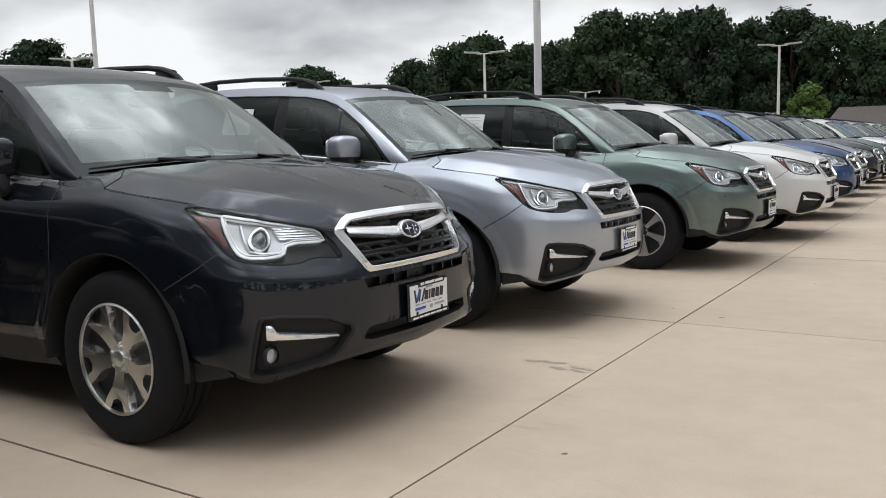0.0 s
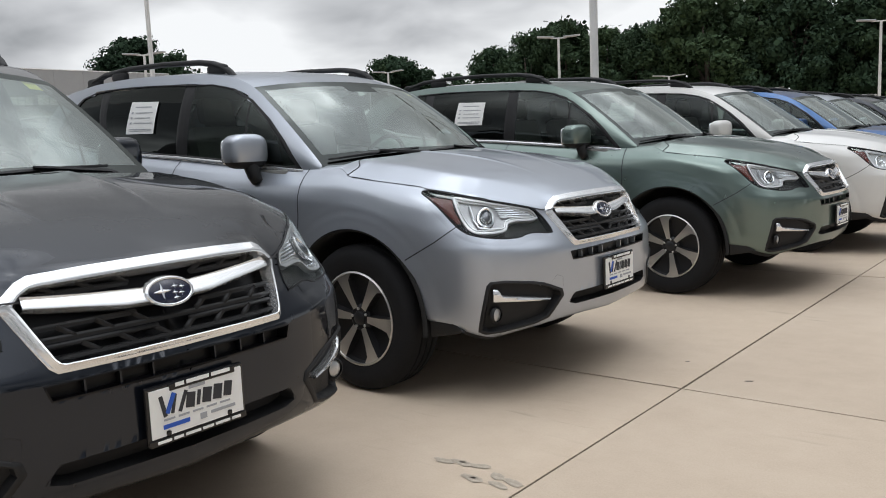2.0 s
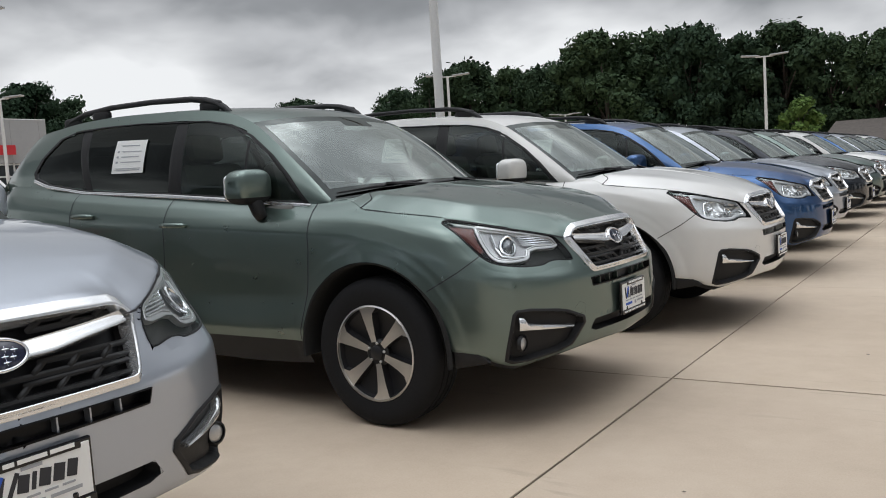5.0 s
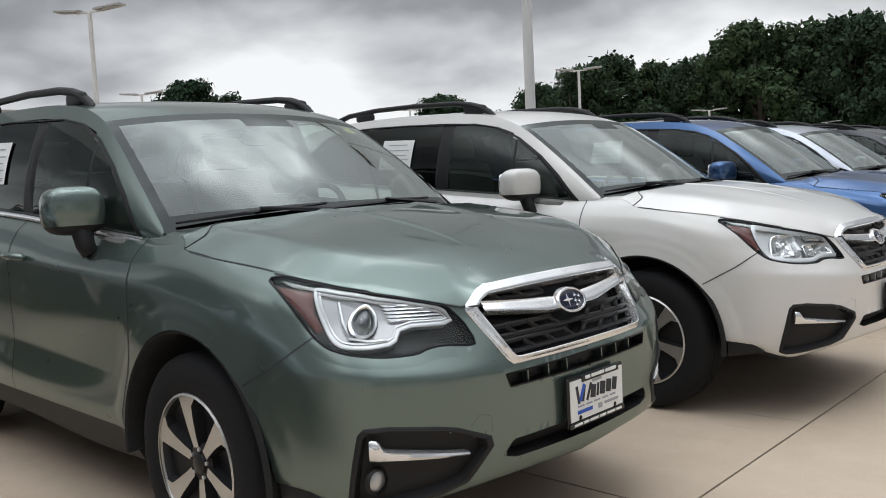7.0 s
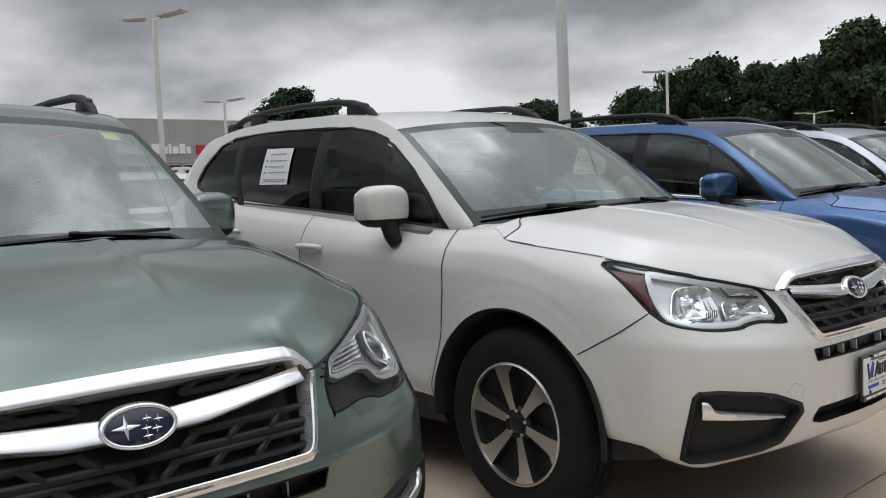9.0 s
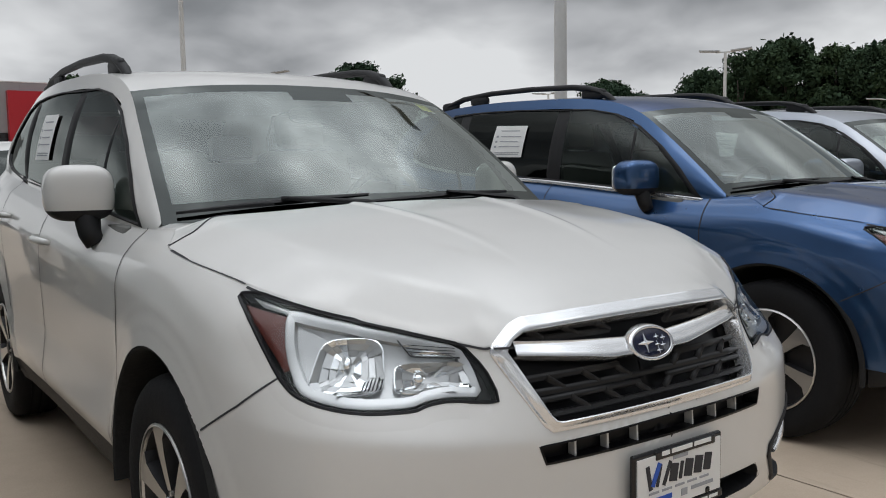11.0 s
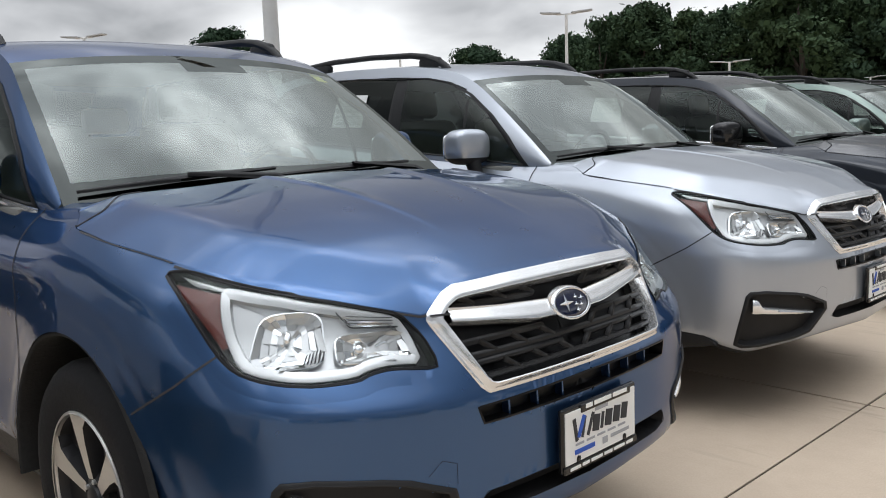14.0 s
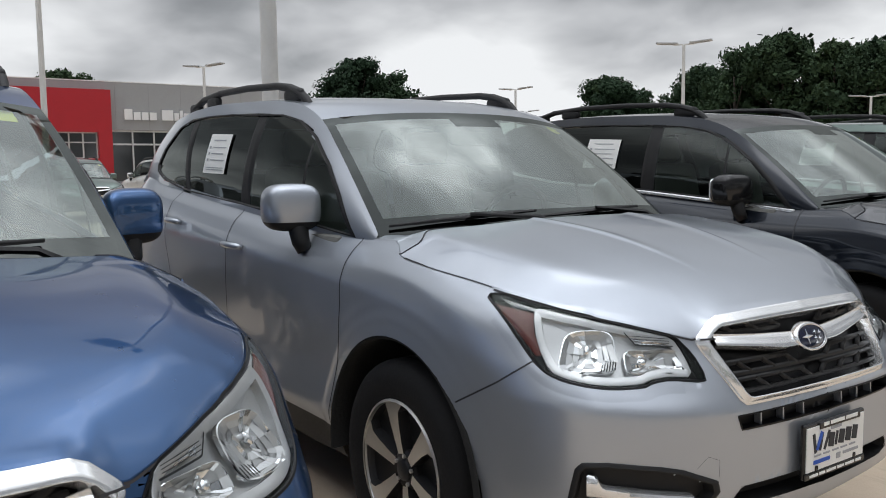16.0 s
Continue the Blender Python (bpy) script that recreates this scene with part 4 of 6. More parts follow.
    # dealer plate
    c = shell(np.array([0.0]), np.array([.548]))[0]
    px = c[0] + .012
    bm = bmesh.new()
    box_bm(bm, px + .004, 0, .535, .014, .302, .154, .005)
    bm_mesh("plate_frame", bm, GLOSS_BLACK)
    bm = bmesh.new()
    box_bm(bm, px + .0125, 0, .540, .003, .284, .124, 0)
    bm_mesh("dealer_plate", bm, WHITE_PAPER)
    marks, blue, grey = bmesh.new(), bmesh.new(), bmesh.new()
    xx = px + .0150
    lean = Matrix.Rotation(radians(-10), 4, "X")
    # the bold word as leaning bars, its first letter taller with a blue stroke, lines of small print as thin bars
    for y, turn, w, h in ((-.106, 12, .011, .056), (-.074, -14, .009, .050)):
        box_bm(marks, xx, y, .556, .0016, w, h, 0, Matrix.Rotation(radians(turn), 4, "X"))
    box_bm(marks, xx, -.047, .556, .0016, .010, .056, 0, Matrix.Rotation(radians(-24), 4, "X"))
    box_bm(blue, xx + .0006, -.084, .560, .0016, .012, .054, 0, Matrix.Rotation(radians(-26), 4, "X"))
    for k, w in enumerate((.026, .010, .027, .027, .025)):
        y = (-.024, .001, .027, .061, .094)[k]
        box_bm(marks, xx, y, .553, .0016, w, .040, 0, lean)
    box_bm(grey, xx, -.002, .586, .0016, .050, .008, 0)
    for k in range(5):
        box_bm(grey, xx, -.090 + k * .043, .520, .0016, .032, .005, 0)
    box_bm(blue, xx, -.070, .502, .0016, .078, .011, 0)
    box_bm(grey, xx, .012, .500, .0016, .020, .016, 0)
    box_bm(grey, xx, .075, .503, .0016, .078, .008, 0)
    bm_mesh("plate_lettering", marks, INK)
    bm_mesh("plate_blue_print", blue, INK_BLUE)
    bm_mesh("plate_grey_print", grey, INK_GREY)
    for key, b in (("frame_tab", (px + .0135, .018, .6005, .006, .205, .020, .003)), ("plate_screw_a", (px + .0135, -.095, .484, .006, .014, .016, .005)),
                   ("plate_screw_b", (px + .0135, .095, .484, .006, .014, .016, .005)), ("frame_bar", (px + .0125, 0, .4665, .006, .300, .019, .003))):
        tab = bmesh.new()
        box_bm(tab, *b)
        bm_mesh(key, tab, GLOSS_BLACK)
    for key, ws, z, h in (("frame_print_low", (.040, .028, .046, .034, .046, .030), .4665, .007), ("frame_print_top", (.026, .070, .060), .6035, .010)):
        fr = bmesh.new()
        y = -(sum(ws) + .007 * (len(ws) - 1)) / 2 + (.018 if "top" in key else 0)
        for w in ws:
            box_bm(fr, px + .0165, y + w / 2, z, .0016, w, h, 0)
            y += w + .007
        bm_mesh(key, fr, WHITE_PAPER)
    # black guard that hangs under each bumper corner ahead of the wheel
    for sgn, tag in ((1, "_l"), (-1, "_r")):
        qs = np.linspace(.93, sx(1.765), 22)
        k = np.linspace(0, 1, 22)
        xy = shell(qs, np.full(22, .42))
        nn = plan_normal(qs)
        top = np.interp(k, [0, .45, 1], [.350, .402, .415])
        low = np.interp(k, [0, .2, 1], [.345, .334, .312])
        rows = []
        for o, z in ((-.030, top), (-.012, top - .002), (-.009, top - .010), (-.013, low + .008), (-.020, low), (-.06, low)):
            rows.append(np.stack([xy[:, 0] + nn[:, 0] * o, (xy[:, 1] + nn[:, 1] * o) * sgn, z], 1))
        v = np.vstack(rows)
        f = [(r * 22 + n, r * 22 + n + 1, (r + 1) * 22 + n + 1, (r + 1) * 22 + n) for r in range(5) for n in range(21)]
        f += [tuple(r * 22 for r in range(6)), tuple(r * 22 + 21 for r in range(6))]
        add_patch("corner_guard" + tag, (v, f), BLACK_PLASTIC, ref=v.mean(0) - np.array([.1, sgn * .1, 0]), sharp=40)
    for sgn, tag in ((1, "_l"), (-1, "_r")):
        S = S_(sgn)
        # fog lamp recess, ledge bar
        add_patch("fog_bezel" + tag, join(loops_mesh([S(*grown(FOG, d, 96, 0).T, np.full(96, o)) for d, o in ((.006, .0012), (.004, .0035), (-.002, .005))]), frame_ring(S, FOG, scale_poly(FOG, .90), [.004, .006, .004, -.030], 64, 0), patch(S, scale_poly(FOG, .90), [-.030, -.035], 64, 4, 0)), BLACK_PLASTIC, sharp=50)
        qs = np.concatenate([np.linspace(.505, .738, 20), np.linspace(.744, .790, 10)])
        hi = np.interp(qs, [.505, .740, .752, .762, .784, .790], [.471, .506, .512, .533, .538, .536])
        lo = np.interp(qs, [.505, .76, .79], [.459, .477, .479])
        rows = [S(qs, hi + (lo - hi) * k, np.full(30, o)) for k, o in ((0, -.030), (0, -.010), (.12, -.004), (.5, -.001), (.88, -.005), (1, -.011), (1, -.030))]
        v = np.vstack(rows)
        f = [(k * 30 + n, k * 30 + n + 1, (k + 1) * 30 + n + 1, (k + 1) * 30 + n) for k in range(6) for n in range(29)]
        f += [tuple(k * 30 for k in range(7)), tuple(k * 30 + 29 for k in range(7))]
        add_patch("fog_bar" + tag, (v, f), CHROME, ref=v.mean(0) - np.array([.1, 0, 0]), sharp=40)
        q = S(np.array([.775]), np.array([.418]), np.array([-.016]))[0]
        v, f = lathe([(.036, -.01), (.037, .006), (.031, .008), (.030, .0)], 24, "x", q)
        v2, f2 = lathe([(.030, .0), (.022, .006), (.010, .009), (.001, .010)], 24, "x", q)
        add_patch("fog_lamp" + tag, join((v, f)), BLACK_PLASTIC, ref=q - np.array([.1, 0, 0]))
        add_patch("fog_lens" + tag, (v2, f2), TRAY, ref=q - np.array([.1, 0, 0]))
        # headlamp: black housing, cover, reflector shapes
        add_patch("lamp_housing" + tag, join(loops_mesh([S(*grown(LAMP, d, 110).T, np.full(110, o)) for d, o in ((.0035, .0006), (.003, .0026), (-.001, .0028), (-.003, .0), (-.004, -.03))]), patch(S, grown(LAMP, -.004, 110), [-.030, -.038, -.040], 110, 3, 0)), HOUSING, sharp=50)
        # painted lip of the bumper round the lower side of the lamp
        ring = [grown(LAMP, d, 220) for d in (-.001, .008, .017, .026, .036)]
        keep = [k for k in range(220) if ring[0][k, 1] < ztop(ring[0][k, 0], .045) and ring[0][k, 0] > .505]
        v = np.vstack([S(*q[keep].T, np.full(len(keep), o)) for q, o in zip(ring, (.0010, .0010, .0008, .0003, -.0004))])
        m = len(keep)
        f = [(r * m + k, r * m + k + 1, (r + 1) * m + k + 1, (r + 1) * m + k) for r in range(4) for k in range(m - 1) if keep[k + 1] == keep[k] + 1]
        add_patch("lamp_lip" + tag, (v, f), BLACK_PLASTIC)
        add_patch("lamp_cover" + tag, patch(S, grown(LAMP, -.003, 96), [.0005, .003, .004], 96, 5, 0), LENS_CLEAR)
        tip = [(1.125, .950), (1.067, .942), (1.000, .932), (.975, .878), (.936, .831), (.955, .826), (1.038, .892)]
        add_patch("corner_marker" + tag, patch(S, tip, [-.012, -.004], 40, 4, 0), AMBER)
        # silver strip that stands in for light reflected along the cover's top
        crest = [(1.118, ztop(1.118, .014)), (1.06, ztop(1.06, .013)), (1.00, ztop(1.00, .013)), (.985, .937), (1.00, .936), (1.067, .946)]
        add_patch("lamp_crest" + tag, patch(S, crest, [-.010, -.005], 36, 3, 0), TRAY)
        back = np.array([1.2, sgn * .3, .8])
        # reflector lamp: a broad silvered tray with a faceted bowl, a faceted box and a turn strip
        head = [(.99, ztop(.99, .012)), (.86, ztop(.86, .011)), (.72, ztop(.72, .011)), (.605, ztop(.605, .010)), (.512, ztop(.512, .010))]
        tray = [(.999, .935), (.957, .852), (.902, .790), (.858, .777), (.795, .768), (.712, .761), (.634, .762), (.602, .772), (.552, .777), (.474, .772), (.486, .828)] + head[::-1]
        tr = [loops_mesh([S(*grown(tray, d, 120, 1).T, np.full(120, o)) for d, o in ((.002, -.024), (.001, -.005), (-.001, -.0042), (-.010, -.0055), (-.018, -.0070), (-.0195, -.024))]), patch(S, grown(tray, -.019, 120), [-.024, -.026, -.026], 120, 4, 0)]
        add_patch("lamp_tray" + tag, join(*tr), TRAY, ref=back, sharp=45)
        fac = np.random.default_rng(5)

        def dish(s0, z0, rs, rz, prof, n=24, power=1.0):
            a = np.linspace(0, 2 * np.pi, n, endpoint=False)
            ca, sa = np.sign(np.cos(a)) * np.abs(np.cos(a)) ** power, np.sign(np.sin(a)) * np.abs(np.sin(a)) ** power
            return loops_mesh([S(s0 + rs * k * ca, z0 + rz * k * sa, np.full(n, o)) for k, o in prof])

        def facets(vf, amount):
            """Every facet stands free, so that each one mirrors its own patch of sky."""
            v, f = vf
            V = []
            for k in f:
                q = v[list(k)]
                m = q.mean(0)
                V.append(q + np.outer((q - m) @ fac.normal(0, amount, 3), (1.0, 0, 0)))
            return np.vstack(V), [tuple(range(4 * n, 4 * n + 4)) for n in range(len(f))]
        bowls = [facets(dish(.79, .838, .096, .050, ((1, -.006), (.84, -.013), (.64, -.018), (.44, -.021), (.20, -.023)), 17, .45), .22),
                 facets(dish(.585, .812, .086, .027, ((1, -.006), (.78, -.014), (.5, -.019), (.2, -.022)), 17, .4), .22)]
        for nm, (v, f) in zip(("lamp_bowl", "inner_bowl"), bowls):
            # duller facets mixed in at random put uneven reflections into the materials
            pick = fac.choice([0, 1, 1, 1], len(f))
            mesh_of(nm + tag, v, orient(v, f, back), REFLECT, smooth=False, mats=[REFLECT, TRAY], mat_ids=[int(k) for k in pick])
        tr = [dish(.79, .838, .096, .050, ((1.04, -.016), (1.03, -.008), (.99, -.007), (.97, -.012)), 36, .45),
              dish(.585, .812, .086, .027, ((1.04, -.016), (1.02, -.008), (.98, -.007), (.96, -.012)), 36, .4)]
        tr.append(dish(.80, .846, .016, .011, ((1, -.024), (1, -.012), (.6, -.008), (.05, -.007)), 14))
        tr.append(dish(.615, .814, .012, .008, ((1, -.024), (1, -.012), (.6, -.009), (.05, -.008)), 14))
        st = [(.512, .866), (.650, .880), (.630, .854), (.516, .846)]
        tr.append(patch(S, st, [-.016, -.008, -.008], 24, 3, 0))
        add_patch("lamp_reflector" + tag, join(*tr), REFLECT, ref=back, smooth=True, sharp=12)
        dk = []
        for k in range(6):
            y = .690 + k * .0085
            q = [(y, .822 - k * .0022), (y + .0035, .8225 - k * .0022), (y + .013, .792), (y + .0095, .792)]
            dk.append(patch(S, q, [-.006, -.005], 8, 2, 0))
        dk.append(ribbon(S, [(.512, .8445), (.63, .851), (.662, .882)], .0035, -.005, 16))
        for k in range(3):
            dk.append(ribbon(S, [(.522, .852 + k * .0055), (.638, .860 + k * .0065)], .0014, -.004, 8))
        add_patch("lamp_fins" + tag, join(*dk), ALLOY_DARK, ref=back, smooth=False)
        # projector lamp: silvered bracket round a ball lens, clear turn strip, black lower end
        brk = [(.999, .935), (.955, .864), (.902, .80), (.863, .781), (.775, .777), (.69, .782), (.668, .822), (.486, .818)] + head[::-1]
        pr = [loops_mesh([S(*grown(brk, d, 96, 1).T, np.full(96, o)) for d, o in ((.002, -.022), (.001, -.004), (-.003, -.0025), (-.008, -.004), (-.0085, -.010), (-.013, -.010), (-.0135, -.006), (-.017, -.007), (-.018, -.018))])]
        add_patch("lamp_bracket" + tag, join(*pr), TRAY, ref=back, sharp=40)
        add_patch("lamp_cavity" + tag, patch(S, grown(brk, -.0165, 96), [-.018, -.020, -.020], 96, 4, 0), CAVITY, ref=back)
        pr = [dish(.800, .847, .060, .041, ((1.05, -.014), (1.03, -.001), (.90, .001), (.80, -.003), (.76, -.016)), 36)]
        # ribbed turn strip beside the lens
        for k in range(5):
            a0, a1 = .836 + k * .0095, .8430 + k * .0095
            pr.append(patch(S, [(.512, a0), (.700 + k * .005, a0 + .006), (.703 + k * .005, a1 + .006), (.512, a1)], [-.010, -.006, -.006], 20, 2, 0))
        rim = [(.905, .90), (.88, .845), (.85, .808), (.78, .798), (.715, .798)]
        pr.append(tube(S(np.array([k for k, _ in rim]), np.array([z for _, z in rim]), np.full(5, -.008)), .0055, 6))
        add_patch("lamp_panel" + tag, join(*pr), REFLECT, ref=back, sharp=14)
        add_patch("projector_lens" + tag, dish(.800, .847, .047, .032, ((1, -.014), (.8, -.002), (.55, .005), (.25, .009), (.02, .010)), 28), MATS_LENS, ref=back)
        add_patch("lens_collar" + tag, dish(.800, .847, .066, .045, ((1.0, -.0105), (.94, -.0095), (.92, -.012)), 36), ALLOY_DARK, ref=back)
    tow = [(-.50, .545), (-.475, .572), (-.44, .574), (-.43, .555), (-.432, .515)]
    add_patch("tow_cover_seam", ribbon(sf, tow, .0009, .0008), BLACK_PLASTIC)


MATS_LENS = mat("projector_ball", (0.10, 0.11, 0.12), rough=0.04, coat=1.0, var=0, metal=0.6)


GAPS = ("door_gap_front", "door_gap_middle", "door_gap_rear", "bumper_gap", "hood_gap", "lamp_gap")


def build_seams():
    for sgn, tag in ((1, "_l"), (-1, "_r")):
        S = S_(sgn)
        lines = []
        zz = np.linspace(.40, 1.08, 30)
        lines.append(ribbon(S, [(sx(x), z) for x, z in zip(seam_x("a", zz), zz)], .006, .0012, 60))
        zz = np.linspace(.40, 1.17, 30)
        lines.append(ribbon(S, [(sx(x), z) for x, z in zip(seam_x("b", zz), zz)], .006, .0012, 60))
        zz = np.linspace(.62, 1.25, 30)
        lines.append(ribbon(S, [(sx(x), z) for x, z in zip(seam_x("c", zz), zz)], .006, .0012, 60))
        zz = np.linspace(.662, .815, 14)
        lines.append(ribbon(S, [(s, z) for s, z in zip(seam_bumper(zz), zz)], .005, .0012, 30))
        te = top_edge(np.linspace(sx(1.70), sx(1.28), 60))
        te[:, 1] *= sgn
        a, b = te + np.array([0, -sgn * .0045, .003]), te + np.array([0, sgn * .0035, .0005])
        lines.append((np.vstack([a, b]), [(i, i + 1, 61 + i, 60 + i) for i in range(59)]))
        q = np.linspace(.437, 1.15, 60)
        lines.append(ribbon(S, [(k, z) for k, z in zip(q, top_edge(q)[:, 2] - .0055)], .005, .0022, 90))
        for nm, vf in zip(GAPS, lines):
            add_patch(nm + tag, vf, INK)
        # bright strip along the window sill
        xs = np.linspace(.90, -1.58, 60)
        zs = np.interp(-xs, [-p[0] for p in DLO[:6]], [p[1] for p in DLO[:6]]) - .010
        G = G_(sgn)
        lo, hi = G(xs, zs - .011, np.full(60, .007)), G(xs, zs + .010, np.full(60, .003))
        mo = G(xs, zs - .004, np.full(60, .011))
        v = np.vstack([lo, mo, hi])
        add_patch("sill_strip" + tag, (v, [(k * 60 + i, k * 60 + i + 1, (k + 1) * 60 + i + 1, (k + 1) * 60 + i) for k in range(2) for i in range(59)]), CHROME)
        # window rubbers, panes and dark pillars
        win = {
            "front_door_glass": ([(.875, 1.082), (.37, 1.130), (-.075, 1.166), (-.085, 1.562), (.07, 1.552), (.26, 1.515), (.43, 1.442), (.61, 1.325), (.74, 1.215)], GLASS_SIDE),
            "rear_door_glass": ([(-.18, 1.174), (-.92, 1.220), (-1.0, 1.45), (-1.02, 1.590), (-.50, 1.585), (-.17, 1.565)], GLASS_DARK),
            "quarter_glass": ([(-.99, 1.226), (-1.41, 1.285), (-1.56, 1.328), (-1.58, 1.355), (-1.515, 1.44), (-1.35, 1.556), (-1.19, 1.585), (-1.10, 1.590), (-1.07, 1.45)], GLASS_DARK)}
        for k, (poly, m) in win.items():
            add_patch(k + tag, patch(G, poly, [-.006, -.006], 64, 5, 0), m)
        add_patch("window_trim" + tag, frame_ring(G, DLO, scale_poly(DLO, .955), [.002, .004, .001, -.010], 96, 0), BLACK_PLASTIC)
        pil = []
        for poly in ([(-.065, 1.156), (-.19, 1.167), (-.18, 1.580), (-.075, 1.575)], [(-.91, 1.208), (-1.0, 1.216), (-1.08, 1.45), (-1.115, 1.600), (-1.0, 1.604), (-.985, 1.45)]):
            pil.append(patch(G, poly, [-.008, .001, .002], 40, 4, 0))
        pil.append(patch(G, [(.46, 1.11), (.435, 1.113), (.405, 1.468), (.425, 1.46)], [-.008, .001], 24, 3, 0))
        for nm, vf in zip(("centre_pillar", "rear_pillar", "window_divider"), pil):
            add_patch(nm + tag, vf, BLACK_PLASTIC)
        # door handles
        for nm, hx, hz in (("front_handle", -.03, .985), ("rear_handle", -.875, 1.055)):
            c = S(np.array([sx(hx)]), np.array([hz]), np.array([.0]))[0]
            pts = [S(np.array([sx(hx + d)]), np.array([hz - .010 * d]), np.array([o]))[0] for d, o in ((.10, .004), (.085, .024), (.03, .034), (-.04, .034), (-.085, .026), (-.10, .004))]
            v, f = tube(pts, [.009, .013, .015, .015, .013, .010], 8)
            add_patch(nm + tag, (v, f), BLACK_PLASTIC, ref=c - np.array([0, 0, 0]))
            cup = [(sx(hx + .07 * np.cos(a)), hz - .004 + .030 * np.sin(a)) for a in np.linspace(0, 2 * np.pi, 20, endpoint=False)]
            add_patch(nm + "_cup" + tag, patch(S, cup, [.0012, .0012], 20, 2, 0), GLOSS_BLACK)
        # wheel houses
        for nm, cx in (("front_wheelhouse", AXLE), ("rear_wheelhouse", -AXLE)):
            a = np.linspace(-.09, np.pi + .09, 40)
            rows = []
            for r, y in ((ARCH_R + .012, .868), (ARCH_R - .004, .880), (ARCH_R - .012, .872), (ARCH_R - .008, .80), (ARCH_R - .01, .55), (.10, .55)):
                rows.append(np.stack([cx + r * np.cos(a), np.full(40, sgn * y), WHEEL_R + r * np.sin(a)], 1))
            v = np.vstack(rows)
            f = [(k * 40 + i, k * 40 + i + 1, (k + 1) * 40 + i + 1, (k + 1) * 40 + i) for k in range(len(rows) - 1) for i in range(39)]
            mesh_of(nm + tag, v, f, LINER)
        # roof rail on three feet
        xr = np.array([.17, .13, .07, -.02, -.14, -.5, -.9, -1.2, -1.38, -1.46])
        yr, zr = roof_edge(xr)
        hgt = np.array([-.022, .002, .026, .042, .050, .054, .052, .044, .018, -.008])
        P = np.stack([xr, sgn * (yr - .055), zr + .018 + hgt], 1)
        v, f = tube(P, [.016, .02, .021, .020, .018, .017, .017, .018, .02, .016], 10)
        vf = [(v, f)]
        for fx in (.02, -1.02, -1.36):
            y2, z2 = roof_edge(np.array([fx]))
            vf.append(blob((fx, sgn * (y2[0] - .055), z2[0] + .030), (.19, .034, .062), .6, .6, 12, 8))
        add_patch("roof_rail" + tag, join(*vf), BLACK_PLASTIC, ref=np.array([-.6, sgn * .58, 1.69]), sharp=60)
        # mirror
        c = np.array([.575, sgn * .868, 1.172])
        v, f = blob(c + np.array([0, 0, .004]), (.135, .200, .182), .62, .50, 32, 18)
        v = np.array(v)
        v[:, 0] += .25 * (np.abs(v[:, 1]) - .868) * -1
        fu = [q for q in f if np.mean(v[list(q)][:, 2]) > 1.118]
        fl = [q for q in f if np.mean(v[list(q)][:, 2]) <= 1.118]
        st = tube([(.585, sgn * .845, 1.135), (.60, sgn * .850, 1.09), (.615, sgn * .848, 1.045), (.625, sgn * .835, 1.01)], [.046, .040, .036, .030], 10)
        for nm, fs in (("mirror_cap", fu), ("mirror_shell", fl)):
            used = sorted({n for q in fs for n in q})
            at_ = {n: k for k, n in enumerate(used)}
            add_patch(nm + tag, (v[used], [tuple(at_[n] for n in q) for q in fs]), BLACK_PLASTIC, ref=c)
        add_patch("mirror_base" + tag, st, BLACK_PLASTIC, ref=np.array([.61, sgn * .846, 1.07]))
        gl = blob((.509, sgn * .868, 1.174), (.012, .172, .14), .4, .4, 24, 10)
        gl[0][:, 0] += .25 * (np.abs(gl[0][:, 1]) - .868) * -1
        add_patch("mirror_glass" + tag, gl, CHROME, ref=np.array([.512, sgn * .868, 1.172]))
        # tail lamp
        tl = [(sx(-2.0), 1.20), (sx(-2.13), 1.19), (S_END - .45, 1.05), (S_END - .45, .97), (sx(-2.1), .93), (sx(-1.96), .99)]
        hl = [(sx(-1.90), 1.065), (sx(-2.05), 1.085), (S_END - .62, 1.075), (S_END - .36, 1.065), (S_END - .36, .955), (S_END - .62, .90), (sx(-2.05), .90), (sx(-1.96), .97)]
        lb = [(sx(-1.98), .47), (sx(-2.12), .52), (S_END - .03, .54), (S_END - .03, .36), (sx(-2.12), .36), (sx(-1.98), .40)]
        add_patch("hatch_lower_bumper" + tag, patch(S, lb, [.003, .008, .008], 40, 3, 0), BLACK_PLASTIC)
        add_patch("hatch_tail_lamp" + tag, patch(S, hl, [.001, .016, .020, .020], 48, 5, 0), RED_LENS)
        hw_ = [(sx(-2.10), 1.02), (S_END - .68, 1.025), (S_END - .66, .965), (sx(-2.10), .955)]
        add_patch("lamp_band" + tag, patch(S, hw_, [.019, .024, .024], 40, 3, 0), SATIN)
        add_patch("tail_lamp" + tag, patch(S, tl, [.001, .012, .016], 40, 5, 1), RED_LENS)


